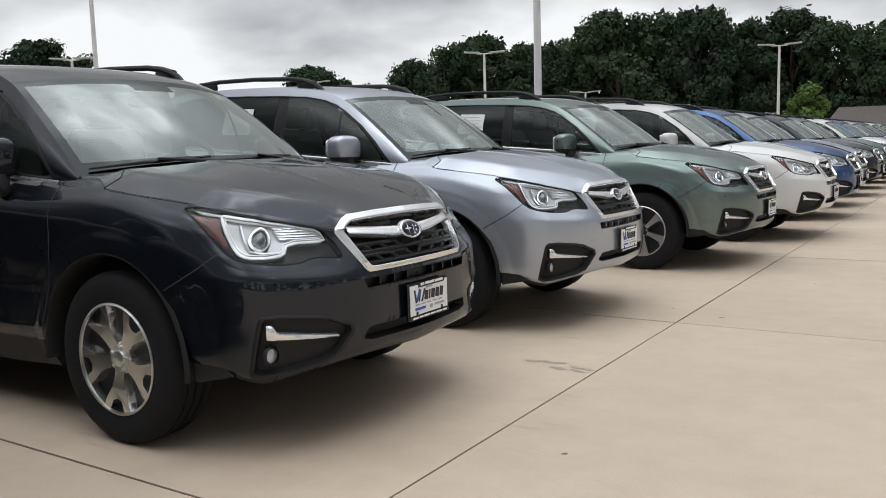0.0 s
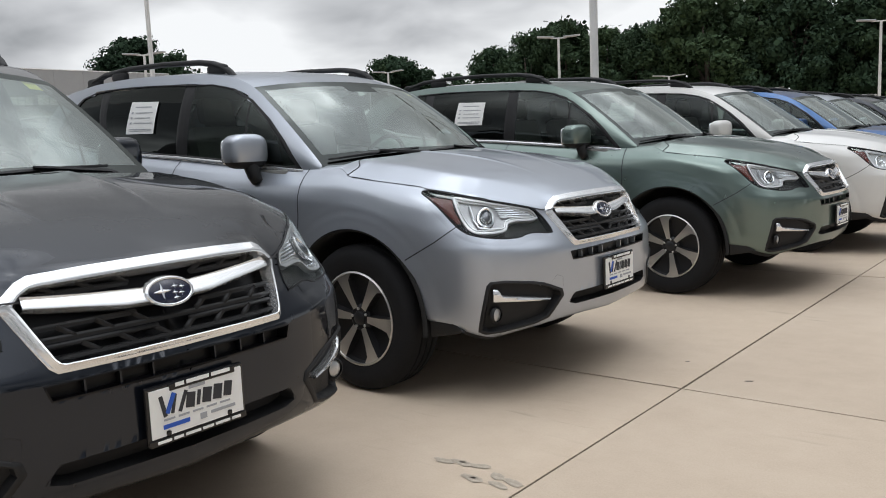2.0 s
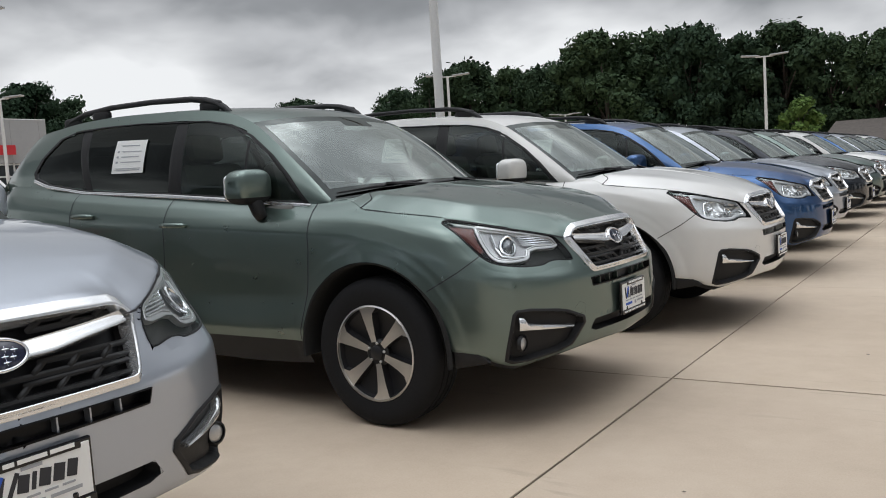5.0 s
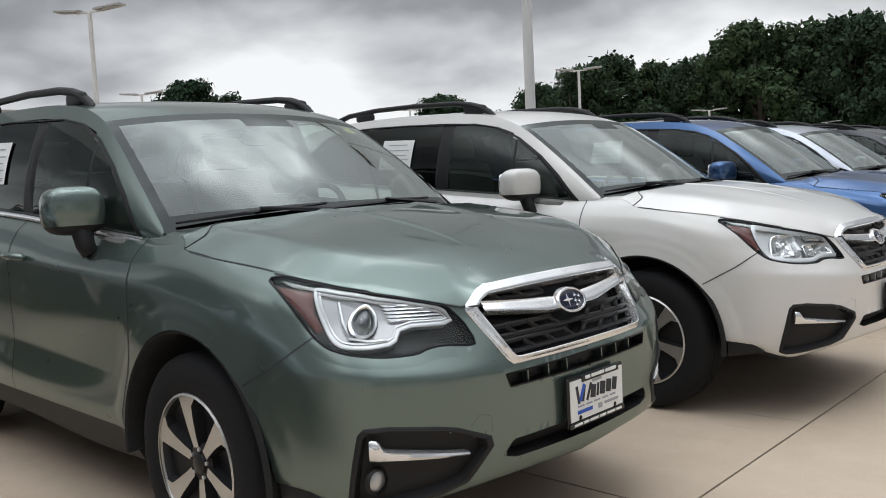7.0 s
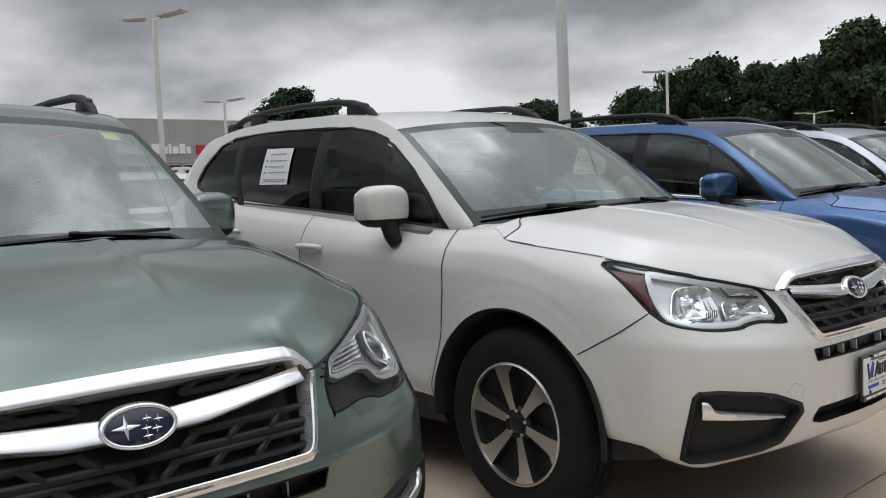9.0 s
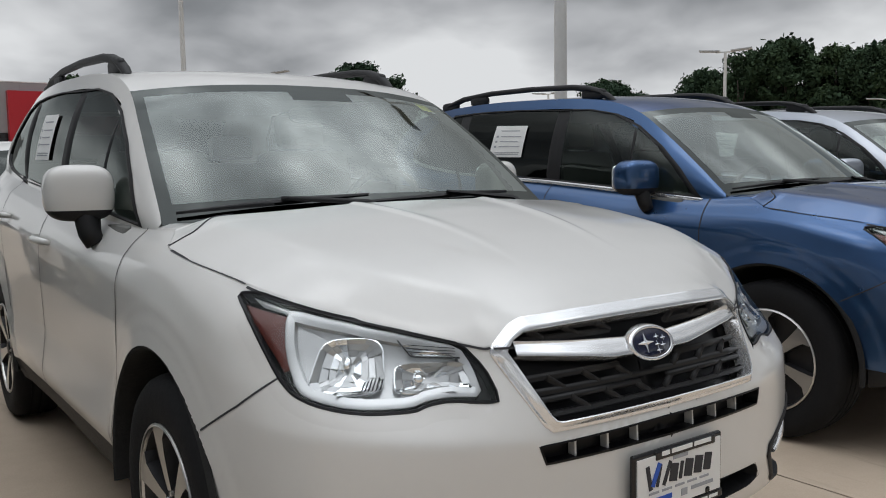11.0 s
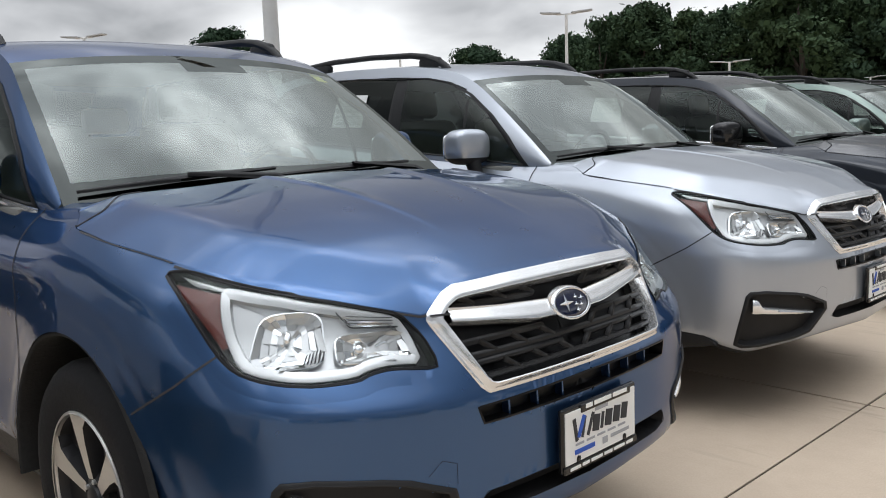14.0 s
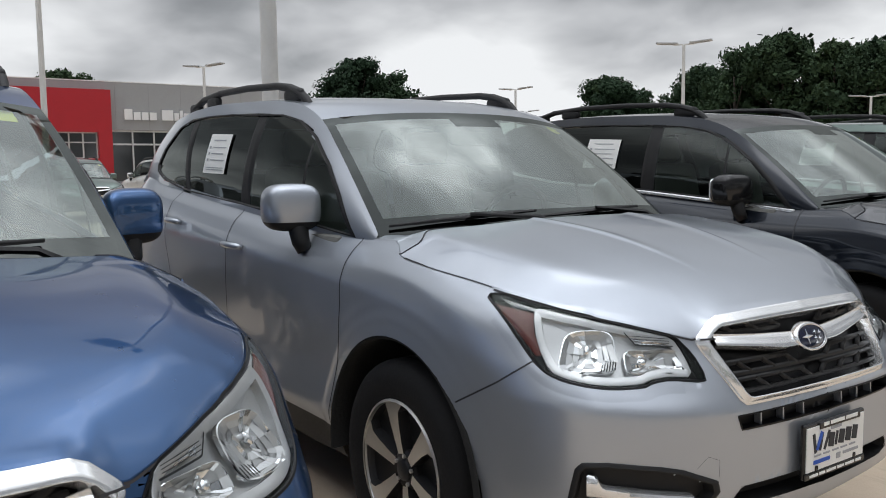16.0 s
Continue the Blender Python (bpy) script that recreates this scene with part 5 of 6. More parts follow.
def build_wheels():
    tyre = [(.222, -.088), (.232, -.104), (.262, -.112), (.300, -.114), (.330, -.108), (.348, -.092), (.3555, -.072), (.357, -.046), (.350, -.044), (.350, -.036), (.357, -.034), (.3575, -.004), (.350, -.003),
            (.350, .005), (.3575, .006), (.357, .034), (.350, .036), (.350, .044), (.357, .046), (.3555, .072), (.348, .092), (.330, .108), (.30, .114), (.25, .108), (.222, .09)]
    v, f = lathe(tyre, 44)
    add_patch("tyre", (v, f), RUBBER, ref=np.zeros(3), sharp=35)
    v, f = lathe([(.2205, -.098), (.216, -.088), (.208, -.05), (.20, .05), (.21, .095)], 44)
    mesh_of("rim_barrel", v, f, ALLOY_DARK)
    v, f = lathe([(.226, -.096), (.232, -.106), (.229, -.109), (.2235, -.1085), (.2205, -.104), (.2200, -.094)], 44)
    mesh_of("rim_lip", v, orient(v, f, np.array([0, .2, 0])), ALLOY)
    v, f = lathe([(.218, -.074), (.15, -.058), (.06, -.056), (.001, -.05)], 40)
    mesh_of("rim_pocket", v, f, ALLOY_DARK)

    def spoke(outline, y_front, depth, crown):
        p = np.array(outline, float)
        n = len(p)
        r = p[:, 0]
        fr = np.stack([p[:, 0], y_front + crown * (1 - np.clip(r / .215, 0, 1)) ** 1.5, p[:, 1]], 1)
        bk = fr + np.array([0, depth, 0])
        bk[:, 2] *= 1.22
        return np.vstack([fr, bk]), [tuple(range(n))] + [(i, i + n, (i + 1) % n + n, (i + 1) % n) for i in range(n)]
    six = [(.052, -.016), (.09, -.019), (.15, -.027), (.188, -.036), (.207, -.062), (.2145, -.058), (.2215, 0), (.2195, .034), (.204, .030), (.15, .023), (.09, .018), (.052, .015)]
    v, f = spoke(six, -.103, .045, .020)
    mesh_of("spoke_six", v, f, ALLOY, smooth=False, mats=[ALLOY, ALLOY_DARK], mat_ids=[0] + [1] * (len(f) - 1))
    five = [(.040, -.028), (.085, -.029), (.125, -.038), (.172, -.068), (.203, -.080), (.216, -.044), (.203, -.037), (.176, -.026), (.166, 0), (.176, .026), (.203, .037), (.216, .044), (.203, .080), (.172, .068), (.125, .038), (.085, .029), (.040, .028)]
    v, f = spoke(five, -.101, .042, .024)
    mesh_of("spoke_five", v, f, POLISHED, smooth=False)
    v, f = lathe([(.066, -.045), (.066, -.078), (.054, -.086), (.036, -.084), (.034, -.092), (.028, -.096), (.001, -.097)], 28)
    mesh_of("hub_dark", v, orient(v, f, np.array([0, .05, 0])), ALLOY_DARK, sharp=40)
    mesh_of("hub_silver", v, orient(v, f, np.array([0, .05, 0])), ALLOY, sharp=40)
    v, f = lathe([(.007, -.07), (.007, -.092), (.004, -.094), (.001, -.094)], 8)
    add_patch("wheel_nut", (v, f), SATIN, ref=np.array([0, .3, 0]), smooth=False)


def rounded_box(key, boxes, material, seg=2):
    bm = bmesh.new()
    for cx, cy, cz, a, b, c, bev, rot in boxes:
        box_bm(bm, cx, cy, cz, a, b, c, bev, Matrix.Rotation(radians(rot), 4, "Y") if rot else None, seg)
    return bm_mesh(key, bm, material, smooth=True)


def build_inside():
    for nm, y in (("seat_r", -.36), ("seat_l", .36)):
        rounded_box("front_" + nm, [(.02, y, .72, .50, .50, .16, .06, 0), (-.24, y, 1.03, .13, .48, .62, .055, -14), (-.335, y, 1.43, .09, .25, .17, .04, -10)], SEAT)
    rounded_box("rear_bench", [(-.95, 0, .72, .48, 1.25, .18, .06, 0), (-1.2, 0, 1.02, .14, 1.25, .56, .055, -16), (-1.28, .38, 1.38, .08, .26, .14, .035, -10), (-1.28, -.38, 1.38, .08, .26, .14, .035, -10)], SEAT)
    rounded_box("dashboard", [(.82, 0, .98, .48, 1.42, .18, .05, 6), (.62, 0, .82, .2, 1.40, .3, .05, 0), (.45, 0, .72, .6, .26, .25, .04, 0)], DASH)
    rounded_box("cabin_floor", [(-.35, 0, .44, 3.2, 1.36, .06, .01, 0), (-1.75, 0, .8, .9, 1.36, .5, .02, 0), (1.3, 0, .55, 1.3, .96, .5, .02, 0)], LINER)
    for nm, y in (("trim_panel_l", .76), ("trim_panel_r", -.76)):
        rounded_box(nm, [(-.4, y, .80, 2.4, .06, .55, .02, 0)], INTERIOR)
    rounded_box("headliner", [(-.62, 0, 1.575, 1.2, 1.10, .02, .008, 0)], SEAT)
    a = np.linspace(0, 2 * np.pi, 33)
    P = np.stack([.42 + .07 * np.sin(a), .36 + .185 * np.cos(a), 1.06 + .17 * np.sin(a)], 1)
    v, f = tube(P, .015, 8)
    hub = blob((.44, .36, 1.05), (.07, .16, .12), .6, .6, 14, 8)
    sp = tube([(.43, .19, 1.07), (.45, .36, 1.05), (.43, .53, 1.07)], .014, 6)
    add_patch("steering_wheel", join((v, f), hub, sp), DASH, ref=np.array([.42, .36, 1.06]))
    # wipers resting at the foot of the screen
    for tag, c0, c1, cb in (("_a", -.95, -.16, -.10), ("_b", -.20, .70, .76)):
        cs = np.linspace(c0, c1, 16)
        blade = on_screen(np.linspace(.052, .096, 16), cs, .014)
        arm = np.vstack([on_screen(np.array([.0]), np.array([cb]), .0)[0] + np.array([.05, 0, -.005]), on_screen(np.array([.030]), np.array([cb - .1]), .03)[0], on_screen(np.array([.078]), np.array([(c0 + c1) / 2]), .03)[0]])
        v, f = join(tube(blade, np.interp(np.linspace(0, 1, 16), [0, .5, 1], [.005, .0105, .006]), 6), tube(arm, [.014, .011, .007], 6))
        add_patch("wiper" + tag, (v, f), BLACK_PLASTIC, ref=np.array([1.1, 0, 1.0]))
    # inside mirror
    v, f = blob(on_screen(np.array([.86]), np.array([0.0]), -.09)[0], (.04, .22, .065), .6, .6, 16, 10)
    add_patch("inside_mirror", (v, f), DASH)


def build_notices():
    # printed sheet in the rear side window
    q = [(-.408, 1.301), (-.712, 1.308), (-.690, 1.505), (-.398, 1.492)]
    G = G_(-1)
    add_patch("window_notice", patch(G, q, [.002, .002], 40, 3, 0), WHITE_PAPER)
    bars = []

    def at(u, vv):
        a = np.array(q[0]) * (1 - u) + np.array(q[1]) * u
        b = np.array(q[3]) * (1 - u) + np.array(q[2]) * u
        return tuple(a * (1 - vv) + b * vv)
    # a heading, three rows with a square mark, and a block of small print
    for w0, w1, v, hgt in ((.18, .80, .84, .016), (.10, .17, .66, .030), (.22, .88, .66, .014), (.10, .17, .50, .030), (.22, .82, .50, .014), (.10, .17, .34, .030), (.22, .90, .34, .014), (.08, .92, .145, .012), (.08, .90, .095, .012)):
        w0, w1 = 1 - w1, 1 - w0
        bars.append(patch(G, [at(w0, v - hgt), at(w1, v - hgt), at(w1, v + hgt), at(w0, v + hgt)], [.0035, .0035], 16, 2, 0))
    add_patch("notice_print", join(*bars), INK_GREY)
    # sheet and sticker behind the screen
    def quad(t0, t1, c0, c1, off, skew=0.0):
        g = [(t0, c0), (t0, c1), (t1, c1 + skew), (t1, c0 + skew)]
        v = np.array([on_screen(np.array([t]), np.array([c]), off)[0] for t, c in g])
        return v, [(0, 1, 2, 3)]
    add_patch("screen_notice", quad(.42, .76, .30, .50, -.012), WHITE_PAPER, smooth=False)
    add_patch("notice_lines", join(*[quad(.72 - k * .05, .735 - k * .05, .33, .47, -.009) for k in range(6)]), INK_GREY, smooth=False)
    add_patch("screen_sticker", quad(.845, .94, .745, .845, -.006), YELLOW, smooth=False)


build_shell_parts()
build_upper()
build_hood()
build_front()
build_seams()
build_wheels()
build_inside()
build_notices()

PAINTED = ("front_bumper", "fender", "front_door", "rear_door", "rear_bumper", "tailgate", "quarter_panel", "pillar_frame", "roof", "hood", "front_handle", "rear_handle", "mirror_cap", "slot_rib", "handle_cup", "lamp_lip", "wing_top")


def make_wheel(car, cx, side, style, phase=0.0):
    n = 6 if style == "six" else 5
    y = .752 * side
    m = pose(cx, y, WHEEL_R, 0, phase if cx > 0 else phase + 25, 0 if side < 0 else 180)
    w = put("wheel", MESHES["rim_barrel"], car, m)
    put("tyre", MESHES["tyre"], w)
    put("rim_lip", MESHES["rim_lip"], w)
    put("rim_pocket", MESHES["rim_pocket"], w)
    for k in range(n):
        put("spoke", MESHES["spoke_" + style], w, pose(0, 0, 0, 0, k * 360 / n + 12, 0))
    put("hub_cap", MESHES["hub_dark" if style == "six" else "hub_silver"], w)
    for k in range(5):
        a = k * 2 * np.pi / 5 + .3
        put("wheel_nut", MESHES["wheel_nut"], w, pose(.047 * np.cos(a), 0, .047 * np.sin(a)))


def make_car(x, y, turn, paint, label, lamp="reflector", wheels="six", chrome=True, fog=True, notice=True, sheet=False, sticker=True, plate=True, rails=True, mirror=None, inner=True, z=0.0, name="suv", group="row of parked SUVs", squash=None, phase=0.0):
    car = new(name)
    car.empty_display_size = 0.3
    car.matrix_basis = pose(x, y, z, 0, 0, turn)
    if squash:
        car.scale = squash
    tagged(car, label, "car", group)

    def add(nm, key=None, par=None, lab=""):
        key = key or nm
        ob = put(nm, MESHES[key], par or car, None, lab)
        if nm in ("lamp_fins", "plate_grey_print", "frame_print_low", "frame_print_top", "notice_print", "notice_lines"):
            tagged(ob, kind="stuff")
        if nm in PAINTED:
            ob.material_slots[0].link = "OBJECT"
            ob.material_slots[0].material = paint if not (nm == "mirror_cap" and mirror) else mirror
        return ob

    for nm in ("front_bumper", "rear_bumper", "tailgate", "roof", "hood"):
        add(nm)
    add("lower_cladding", "cladding")
    for nm in ("windscreen", "screen_border", "rear_window", "cowl"):
        add(nm)
    g = add("grille", "grille_back")
    for nm in ("grille_well", "grille_surround", "grille_mesh"):
        add(nm, None, g)
    for tag in ("_l", "_r"):
        add("grille_wing", "grille_wing" + tag, g)
        add("surround_gap", "surround_gap" + tag, g)
    b = add("badge")
    add("badge_rim", None, b)
    for k in range(6):
        add("badge_star", "badge_star%d" % k, b)
    sl = add("bumper_slot")
    for k in range(6):
        add("slot_rib", "slot_rib%d" % k, sl)
    add("lower_mouth")
    if plate:
        p = add("dealer_plate", None, None, "white dealer plate in a black frame")
        for nm in ("plate_frame", "plate_lettering", "plate_blue_print", "plate_grey_print", "frame_tab", "frame_bar", "frame_print_low", "frame_print_top"):
            add(nm, None, p)
        add("plate_screw", "plate_screw_a", p)
        add("plate_screw", "plate_screw_b", p)
    add("tow_cover_seam")
    for tag in ("_l", "_r"):
        fe = add("fender", "fender" + tag)
        add("wing_top", "wing_top" + tag, fe)
        add("wing_gap", "wing_gap" + tag, fe)
        add("corner_guard", "corner_guard" + tag, None, "black plastic guard under the bumper corner")
        for d in ("front", "rear"):
            door = add(d + "_door", d + "_door" + tag)
            add(d + "_handle", d + "_handle" + tag, door)
            add("handle_cup", d + "_handle_cup" + tag, door)
            add(d + "_door_glass", d + "_door_glass" + tag, door)
        add("quarter_panel", "quarter_panel" + tag)
        add("quarter_glass", "quarter_glass" + tag)
        add("pillar_frame", "pillar_frame" + tag)
        for nm in ("centre_pillar", "rear_pillar", "window_divider"):
            add(nm, nm + tag)
        add("window_trim", "window_trim" + tag)
        for nm in GAPS:
            add(nm, nm + tag)
        if chrome:
            add("sill_strip", "sill_strip" + tag, None, "bright chrome window sill strip")
        if rails:
            rr = add("roof_rail", "roof_rail" + tag)
            if name == "hatchback":
                rr.material_slots[0].link = "OBJECT"
                rr.material_slots[0].material = SATIN
        mb = add("mirror_base", "mirror_base" + tag)
        add("mirror_cap", "mirror_cap" + tag, mb)
        add("mirror_shell", "mirror_shell" + tag, mb)
        add("mirror_glass", "mirror_glass" + tag, mb)
        if name == "hatchback":
            tl = add("tail_lamp", "hatch_tail_lamp" + tag)
            add("lamp_band", "lamp_band" + tag, tl)
            add("lower_bumper", "hatch_lower_bumper" + tag)
        else:
            add("tail_lamp", "tail_lamp" + tag)
        for d in ("front", "rear"):
            add("wheelhouse", d + "_wheelhouse" + tag)
        add("lamp_lip", "lamp_lip" + tag)
        hl = add("headlamp", "lamp_housing" + tag)
        add("lamp_cover", "lamp_cover" + tag, hl).visible_shadow = False
        add("corner_marker", "corner_marker" + tag, hl)
        add("lamp_crest", "lamp_crest" + tag, hl)
        if lamp == "reflector":
            add("lamp_tray", "lamp_tray" + tag, hl)
            add("lamp_reflector", "lamp_reflector" + tag, hl)
            add("lamp_fins", "lamp_fins" + tag, hl)
            add("lamp_bowl", "lamp_bowl" + tag, hl)
            add("lamp_bowl", "inner_bowl" + tag, hl)
        else:
            add("lamp_bracket", "lamp_bracket" + tag, hl)
            add("lamp_panel", "lamp_panel" + tag, hl)
            add("lamp_cavity", "lamp_cavity" + tag, hl)
            add("projector_lens", "projector_lens" + tag, hl)
            add("lens_collar", "lens_collar" + tag, hl)
        fb = add("fog_bezel", "fog_bezel" + tag)
        add("fog_bar", "fog_bar" + tag, fb)
        if fog:
            fl = add("fog_lamp", "fog_lamp" + tag, fb)
            add("fog_lens", "fog_lens" + tag, fb)
    for cx in (AXLE, -AXLE):
        for side in (1, -1):
            make_wheel(car, cx, side, wheels, phase)
    add("wiper", "wiper_a")
    add("wiper", "wiper_b")
    for nm in ("dashboard", "cabin_floor", "headliner", "rear_bench", "steering_wheel", "inside_mirror"):
        add(nm)
    add("trim_panel", "trim_panel_l")
    add("trim_panel", "trim_panel_r")
    add("front_seat", "front_seat_l")
    add("front_seat", "front_seat_r")
    if notice:
        n = add("window_notice", None, None, "white printed sheet taped inside the window")
        add("notice_print", None, n)
    if sheet:
        n = add("screen_notice", None, None, "white printed sheet behind the windscreen")
        add("notice_lines", None, n)
    if sticker:
        add("screen_sticker", None, None, "small yellow windscreen sticker")
    return car

# ---- paint colours and the row of cars ----
DARK_GREY = paint_mat("dark_grey_paint", (0.011, 0.0145, 0.022), metal=0.6, rough=0.29)
ICE_SILVER = paint_mat("ice_silver_paint", (0.42, 0.45, 0.50), metal=0.66, rough=0.32)
SAGE = paint_mat("sage_green_paint", (0.150, 0.196, 0.177), metal=0.80, rough=0.29)
PEARL = paint_mat("pearl_white_paint", (0.65, 0.64, 0.615), metal=0.0, rough=0.35)
BLUE = paint_mat("metallic_blue_paint", (0.040, 0.097, 0.222), metal=0.82, rough=0.29)
BLACK_PAINT = paint_mat("black_paint", (0.012, 0.012, 0.013), rough=0.3)

ROW = [
    # first two are unseen, added so the dark grey flank mirrors dark bodywork
    (-4.25, -2.2, 0.2, SAGE, "unseen sage green SUV added before the row for reflections", dict(notice=False)),
    (-4.15, 0.38, 0.0, BLACK_PAINT, "unseen black SUV added to darken the dark grey flank", dict(notice=False)),
    (-4.183, 2.905, 0.66, DARK_GREY, "dark grey metallic compact SUV parked on concrete", dict(lamp="projector", wheels="five", phase=10)),
    (-4.194, 5.352, 0.05, ICE_SILVER, "ice silver metallic compact SUV parked on concrete", dict(lamp="projector", phase=-8)),
    (-3.872, 8.296, -1.10, SAGE, "sage green metallic compact SUV parked on concrete", dict(lamp="projector", phase=7)),
    (-3.660, 10.722, -0.33, PEARL, "pearl white compact SUV parked on concrete", dict(phase=2, chrome=False, fog=False)),
    (-3.705, 13.396, 0.99, BLUE, "bright metallic blue compact SUV parked on concrete", dict(phase=7, )),
    (-3.868, 15.772, -0.27, ICE_SILVER, "silver metallic compact SUV without fog lamps", dict(phase=5, chrome=False, fog=False)),
    (-3.87, 18.46, 0.3, DARK_GREY, "dark grey SUV with black door mirrors", dict(mirror=GLOSS_BLACK)),
    (-3.93, 21.15, 0.0, SAGE, "pale sage green compact SUV in the row", dict()),
    (-3.80, 23.75, 0.2, PEARL, "white compact SUV in the row", dict(chrome=False)),
    (-3.80, 26.35, -0.3, BLUE, "blue compact SUV in the row", dict()),
    (-3.80, 28.95, 0.0, ICE_SILVER, "silver compact SUV in the row", dict()),
    (-3.80, 31.55, 0.0, DARK_GREY, "dark grey compact SUV in the row", dict()),
    (-3.80, 34.15, 0.0, PEARL, "white compact SUV far down the row", dict()),
    (-3.80, 36.75, 0.0, ICE_SILVER, "silver compact SUV far down the row", dict()),
]
for x, y, turn, paint, label, kw in ROW:
    make_car(x, y, turn, paint, label, **kw)


# ---- paving ----
SX, SY = 3.66, 3.44
JX, JY = -1.585, 5.30


def ground_sheet():
    me = mesh_of("ground", [(-900, -900, -.006), (900, -900, -.006), (900, 900, -.006), (-900, 900, -.006)], [(0, 1, 2, 3)], mat("joint_filler", (0.012, 0.010, 0.008), rough=0.95, spec=0.1), smooth=False)
    return tagged(new("ground", me), "dusty earth under and beyond the paving", "ground", kind="structure")


ground_sheet()


def slab_mesh():
    bm = bmesh.new()
    box_bm(bm, 0, 0, -.03, SX - .010, SY - .013, .06, .0012, None, 1)
    return bm_mesh("slab", bm, CONCRETE)


# paved apron round the jointed slabs
X0, X1, Y0, Y1 = JX - 6 * SX, JX + 3 * SX, JY - 3 * SY, JY + 13 * SY
_v = [(-60, -30, 0), (60, -30, 0), (60, 90, 0), (-60, 90, 0), (X0, Y0, 0), (X1, Y0, 0), (X1, Y1, 0), (X0, Y1, 0)]
PAVING = tagged(new("pavement", mesh_of("pavement", _v, [(0, 1, 5, 4), (1, 2, 6, 5), (2, 3, 7, 6), (3, 0, 4, 7)], CONCRETE, smooth=False)), "pale tan concrete paving laid in large slabs", "pavement", kind="structure")

# ---- cars of the rows behind ----
BACK = [
    # first three are unseen, added to darken what the door panels mirror
    (-9.25, -0.2, 180, DARK_GREY, "unseen dark grey hatchback added behind for door reflections"),
    (-9.2, 2.5, 180, BLUE, "unseen blue hatchback added behind for door reflections"),
    (-9.3, 5.2, 180, BLACK_PAINT, "unseen black hatchback added behind for door reflections"),
    (-9.25, 7.9, 180, PEARL, "white hatchback parked tail to tail behind"),
    (-9.2, 10.6, 180.5, PEARL, "white hatchback seen from behind its tailgate"),
    (-9.3, 13.3, 179.6, ICE_SILVER, "silver hatchback with red tail lamps and roof rails"),
]
for x, y, turn, paint, label in BACK:
    make_car(x, y, turn, paint, label, name="hatchback", group="hatchbacks behind the row", squash=(.93, .97, .91), plate=False, notice=False, chrome=False, fog=False)
FAR = [
    (-25.0, 15.7, 0, DARK_GREY, "dark grey SUV in a far row"),
    (-25.2, 18.5, 1, SAGE, "sage green SUV facing out of a far row"),
    (-27.5, 21.6, 182, PEARL, "white SUV in a far row"),
    (-25.2, 24.4, 178, BLACK_PAINT, "black SUV in a far row"),
    (-25.0, 27.3, 0, BLUE, "blue SUV in a far row"),
    (-25.0, 30.2, 0, ICE_SILVER, "silver SUV in a far row"),
]
for x, y, turn, paint, label in FAR:
    make_car(x, y, turn, paint, label, group="far row of SUVs", notice=False)


# ---- lot lights ----
def lamp_meshes():
    v, f = lathe([(.085, 0), (.083, 2.5), (.066, 1.0 * 6.35)], 14, "z")
    mesh_of("pole_shaft", v, list(f) + [tuple(range(len(v) - 14, len(v)))], POLE_PAINT, sharp=50)
    v, f = lathe([(.30, -.1), (.30, .55), (.285, .58), (.001, .585)], 20, "z")
    mesh_of("pole_base", v, f, CONCRETE, sharp=40)
    bm = bmesh.new()
    box_bm(bm, 0, 0, 0, .95, .36, .075, .025)
    bm_mesh("lamp_head", bm, LAMP_HEAD, smooth=True)
    bm = bmesh.new()
    box_bm(bm, 0, 0, -.040, .70, .28, .012, 0)
    bm_mesh("lamp_diffuser", bm, mat("lamp_lens_grey", (0.16, 0.165, 0.17), rough=0.3))
    bm = bmesh.new()
    box_bm(bm, 0, 0, 0, .9, .06, .06, .01)
    bm_mesh("lamp_arm", bm, POLE_PAINT)


lamp_meshes()


def make_lamp(x, y, top, turn, two=True, size=1.0):
    k = top / 6.5
    ob = tagged(new("street_lamp"), "tall pale grey lot light with flat twin heads" if two else "pale grey lot light with one flat head", "street lamp", "lot lights")
    ob.matrix_basis = pose(x, y, 0, 0, 0, turn)
    ob.scale = (size, size, k)
    put("pole_shaft", MESHES["pole_shaft"], ob)
    put("pole_base", MESHES["pole_base"], ob)
    put("lamp_arm", MESHES["lamp_arm"], ob, pose(0, 0, 6.38))
    for sg in (1, -1) if two else (1,):
        h = put("lamp_head", MESHES["lamp_head"], ob, pose(sg * .72, 0, 6.46, 0, -4 * sg, 0))
        put("lamp_diffuser", MESHES["lamp_diffuser"], h)
    return ob


for x, y, top, turn, two in ((-8.33, 17.02, 7.6, 20, True), (-25.06, 17.79, 6.85, 25, True), (-41.4, 27.9, 6.5, 30, True), (-24.95, 43.68, 6.7, 30, True), (-42.7, 48.9, 6.4, 20, True), (-10.2, 52.2, 6.6, 15, True),
                             (-26.5, 62.2, 5.25, 25, True), (-7.1, 93.0, 4.1, 0, False), (-18.3, 91.0, 3.8, 180, False), (-27.0, 87.5, 4.9, 20, False), (-52.0, 87.0, 6.0, 30, True), (-57.0, 62.0, 6.2, 30, True)):
    make_lamp(x, y, top, turn, two)


